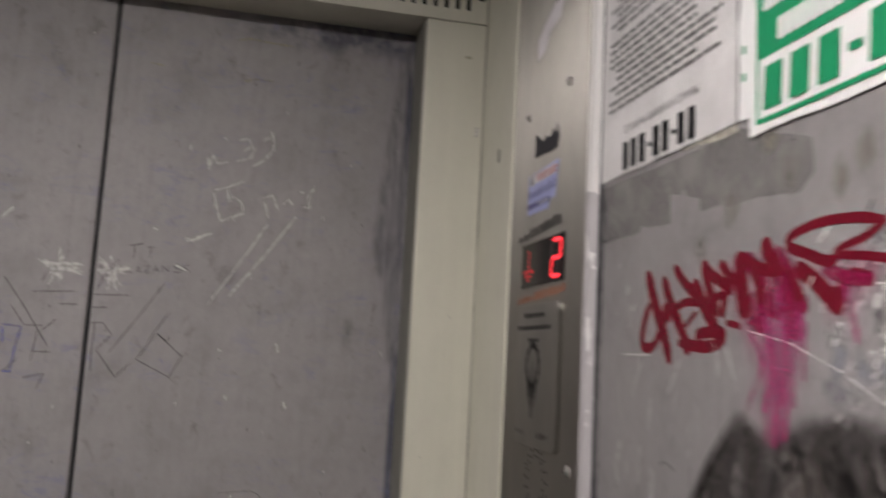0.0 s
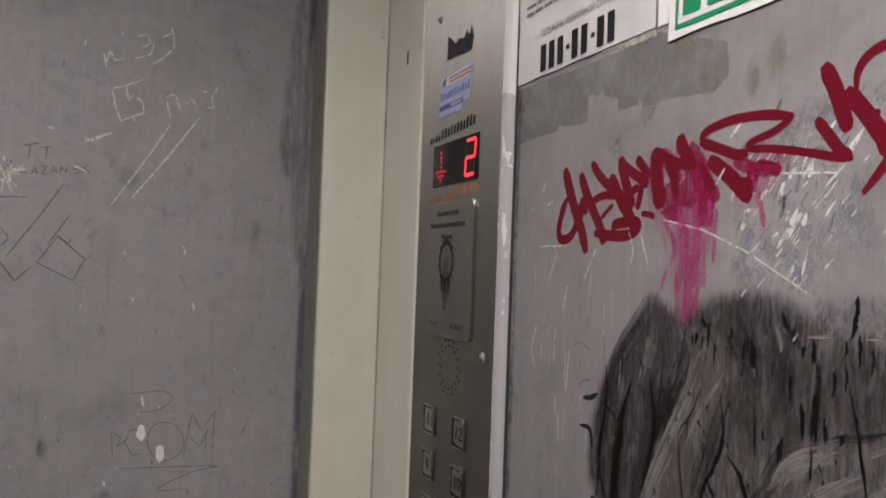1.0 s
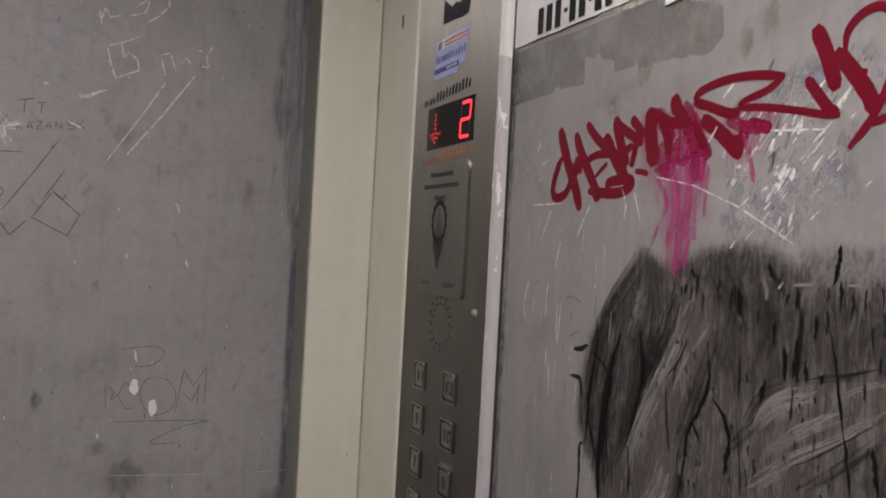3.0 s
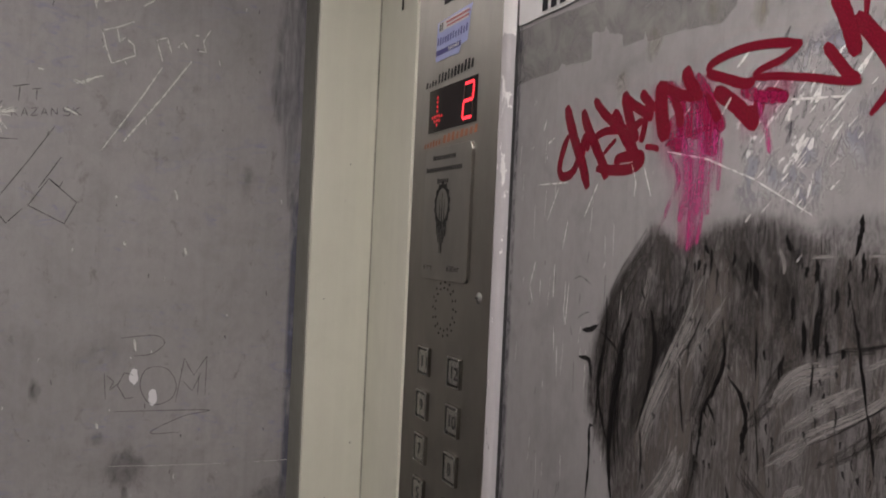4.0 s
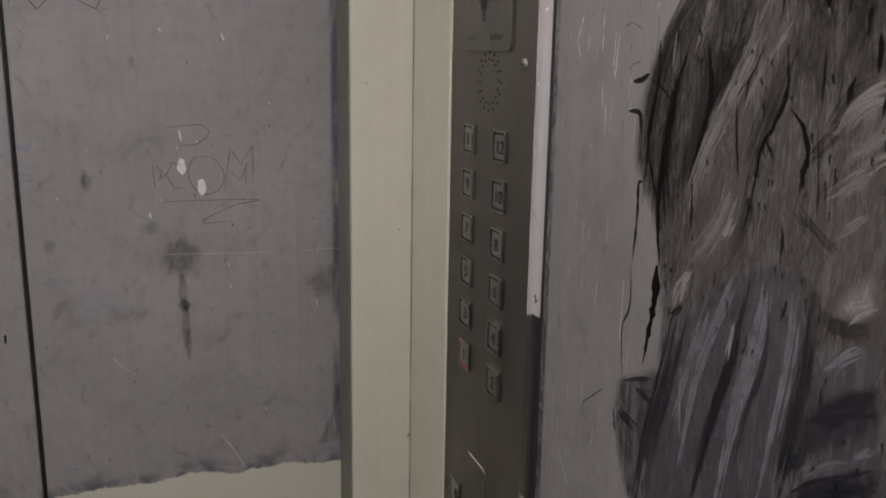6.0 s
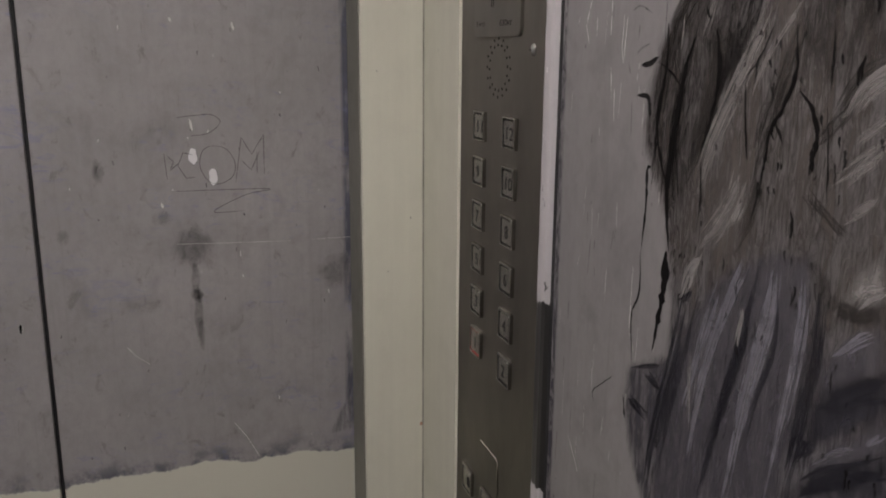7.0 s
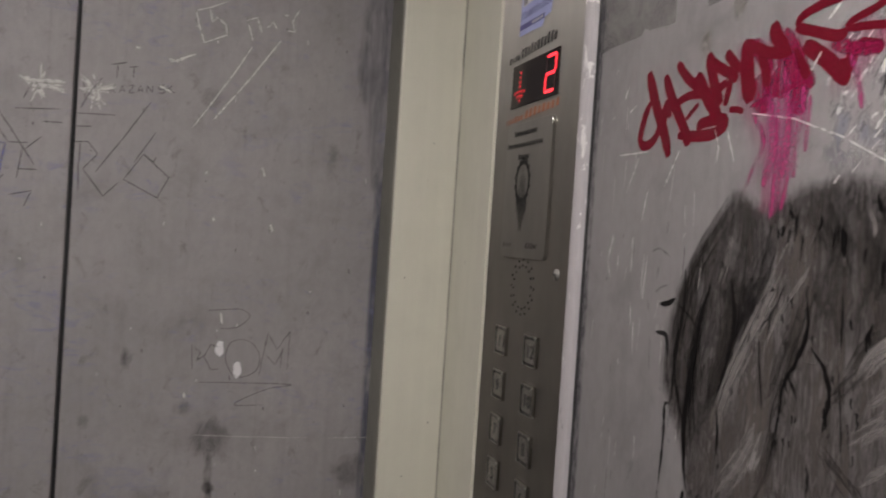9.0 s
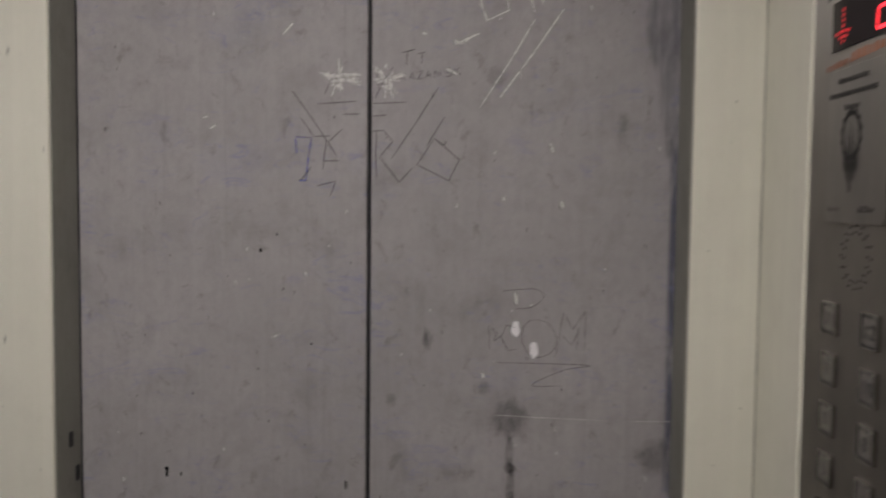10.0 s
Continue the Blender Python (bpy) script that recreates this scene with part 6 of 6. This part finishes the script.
# A4 rules sheet
g = thing("paper_notice", "white paper notice with rows of fine black print", "notice", (0, -0.55, 1.87))
sheet_of("paper", g, 0.4475, 0.647, 1.7165, 2.013, 0.0012, m_paper, wavy=0.0004)
rnd = random.Random(4)
z = 2.000
while z > 1.766:
    u = 0.462 + rnd.choice((0, 0, 0.012))
    end = rnd.choice((0.632, 0.625, 0.60, 0.632))
    while u < end:
        w = rnd.uniform(0.006, 0.02)
        bar(u, min(end, u + w), z, z + 0.0029, g, m_grey, x=-0.0021)
        u += w + 0.0022
    z -= rnd.choice((0.0062, 0.0062, 0.0062, 0.0105))
lettering("ТЕЛЕФОНЫ АВАРИЙНОЙ СЛУЖБЫ", 0.0058, m_grey, g, 0.489, 1.7485, "heading", x=-0.0022, width=0.115)
# number line as plain bars
u = 0.4895
for k, w in enumerate((10, 10, 10, 6, 10, 10, 6, 10, 10)):
    if w == 10:
        bar(u, u + 0.0092, 1.7195, 1.7415, g, m_ink, x=-0.0022)
    else:
        bar(u, u + 0.0055, 1.7285, 1.7322, g, m_ink, x=-0.0022)
    u += w * 0.0014
m_tape = sheet("yellowed_tape", (0.50, 0.48, 0.40), (0.42, 0.40, 0.33), 0.3, 0.9, (60, 60, 60))
film("tape", g, "w", m_tape, [(0.575, 1.717), (0.647, 1.7175), (0.648, 1.7105), (0.62, 1.711), (0.60, 1.713), (0.585, 1.7135)], 0.0025, 0.002, "torn yellowed tape edge")

# green notice
g = thing("green_notice", "white and green emergency notice with green border", "notice", (0, -0.8, 1.86))
sheet_of("panel", g, 0.661, 0.958, 1.7035, 1.915, 0.0014, m_white, wavy=0.0006, seed=2)
for a, b, c, d in ((0.669, 0.950, 1.7085, 1.7115), (0.669, 0.6715, 1.7115, 1.907), (0.9475, 0.950, 1.7115, 1.907), (0.669, 0.950, 1.907, 1.9095), (0.6715, 0.9475, 1.7465, 1.907)):
    bar(a, b, c, d, g, m_green, "green_field", x=-0.0023)
u = 0.676
for w in (10, 10, 10, 6, 10, 10, 6, 10, 10):
    if w == 10:
        bm = bmesh.new()
        vs = [bm.verts.new((-0.0024, -(u + a), b)) for a, b in ((0, 1.7155), (0.0165, 1.7155), (0.0180, 1.7410), (0.0015, 1.7410))]
        bm.faces.new(vs)
        part("print_bar", bm, m_green, g)
    else:
        bar(u, u + 0.010, 1.7255, 1.730, g, m_green, x=-0.0024)
    u += w * 0.00235
for u0, u1, z0, z1 in ((0.690, 0.765, 1.7525, 1.7655), (0.770, 0.870, 1.7525, 1.7655), (0.676, 0.735, 1.774, 1.781), (0.742, 0.80, 1.774, 1.781), (0.81, 0.90, 1.774, 1.781), (0.70, 0.90, 1.82, 1.85)):
    k = u0
    while k < u1:
        w = (z1 - z0) * 0.52
        bar(k, min(u1, k + w * 0.8), z0, z1, g, m_white, x=-0.0026)
        k += w
# sliver of an older notice beside it
g = thing("torn_notice", "torn white notice strip with green spots", "notice", (0, -0.655, 1.84))
sheet_of("strip", g, 0.6495, 0.6605, 1.716, 1.93, 0.0011, m_white, wavy=0.001, seed=5)
for z in (1.739, 1.756, 1.80, 1.84):
    bar(0.654, 0.6575, z, z + 0.005, g, m_green, x=-0.0020)

# stickers on the control panel
g = thing("advert_sticker", "small lilac and white worn advertising sticker", "sticker", (0, -0.3, 1.74))
bm = bmesh.new()
pts = ((0.2555, 1.7205), (0.318, 1.7180), (0.3225, 1.7260), (0.3375, 1.7275), (0.3440, 1.7560), (0.3475, 1.7625), (0.2575, 1.7605))
bm.faces.new([bm.verts.new((-0.0008, -u, z)) for u, z in pts])
part("vinyl", bm, m_lilac, g)
bar(0.262, 0.338, 1.7500, 1.7595, g, m_white, "white_band", x=-0.0010)
bar(0.2625, 0.275, 1.7490, 1.7595, g, m_paper, "white_band", x=-0.0012)
bar(0.2565, 0.318, 1.7190, 1.7245, g, m_lilac, x=-0.0010)
bar(0.2565, 0.322, 1.7250, 1.7305, g, m_indigo, x=-0.0011)
bar(0.282, 0.342, 1.7555, 1.7578, g, m_pinkpr, x=-0.0013)
bar(0.284, 0.340, 1.7515, 1.7535, g, m_pinkpr, x=-0.0013)
scrawl(0.2585, 0.339, 1.7355, 1.7365, 0.0075, 12, m_indigo, g, "print_bar", "", -0.0013, 8)
scrawl(0.264, 0.274, 1.7505, 1.7505, 0.0075, 2, m_ink, g, "print_bar", "", -0.0014, 9)
scrawl(0.290, 0.318, 1.7262, 1.7264, 0.0032, 8, m_white, g, "print_bar", "", -0.0014, 10)

g = thing("torn_sticker", "torn remains of a dark sticker", "sticker", (0, -0.3, 1.79))
bm = bmesh.new()
bm.faces.new([bm.verts.new((-0.0008, -u, z)) for u, z in ((0.273, 1.777), (0.300, 1.7765), (0.322, 1.774), (0.339, 1.7745), (0.344, 1.786), (0.337, 1.8000), (0.333, 1.7905), (0.325, 1.7975), (0.318, 1.7900), (0.306, 1.7935), (0.296, 1.7900), (0.288, 1.7955), (0.274, 1.8030))])
part("film", bm, m_torn, g)
g = thing("scraped_sticker", "pale scraped sticker remains on steel", "sticker", (0, -0.3, 1.9))
film("residue", g, "w", m_chip, [(0.270, 1.882), (0.292, 1.885), (0.305, 1.902), (0.334, 1.906), (0.346, 1.925), (0.318, 1.929), (0.285, 1.915), (0.268, 1.905)], 0.006, 0.003)

# knocks on the cream posts
g = thing("post_scuffs", "small scuffs and chips on the cream posts", "scuffs", (0, YF, 1.4))
for x, z, w, h, m_ in ((-0.026, 1.953, 0.010, 0.005, m_yel), (-0.011, 1.856, 0.006, 0.014, m_scr), (-0.020, 1.268, 0.002, 0.004, m_pen), (-0.006, 0.985, 0.004, 0.005, m_orange), (-0.838, 1.56, 0.002, 0.012, m_blk2), (-0.889, 1.334, 0.004, 0.016, m_blk2), (-0.879, 1.674, 0.005, 0.016, m_blk2), (-0.050, 1.20, 0.002, 0.003, m_pen), (-0.035, 1.62, 0.0015, 0.003, m_pen), (-0.062, 1.45, 0.002, 0.002, m_pen)):
    bm = bmesh.new()
    uv = bm.loops.layers.uv.new("UVMap")
    vs = [bm.verts.new((x + a * w / 2, YF - 0.0006, z + b * h / 2)) for a, b in ((-1, -1), (0.6, -0.8), (1, 0.9), (-0.4, 1))]
    f = bm.faces.new(vs)
    for lp, co in zip(f.loops, ((0, 0), (1, 0), (1, 1), (0, 1))):
        lp[uv].uv = co
    part("scuff", bm, m_, g)
bm = bmesh.new()
box(bm, XR - 0.0044, XR - 0.0036, -0.152, -0.149, 1.800, 1.815)
part("nick", bm, m_rubber, g, "short dark nick")
g = thing("door_guide_plug", "small black plug in the door reveal", "plug", (JL, -0.02, 1.2), "reveal plugs")
bm = bmesh.new()
box(bm, JL + 0.0010, JL + 0.0032, -0.033, -0.024, 1.193, 1.212, 0.0005)
part("cap", bm, m_rubber, g)
copy_thing(g, pose(JL, -0.004, 1.153))
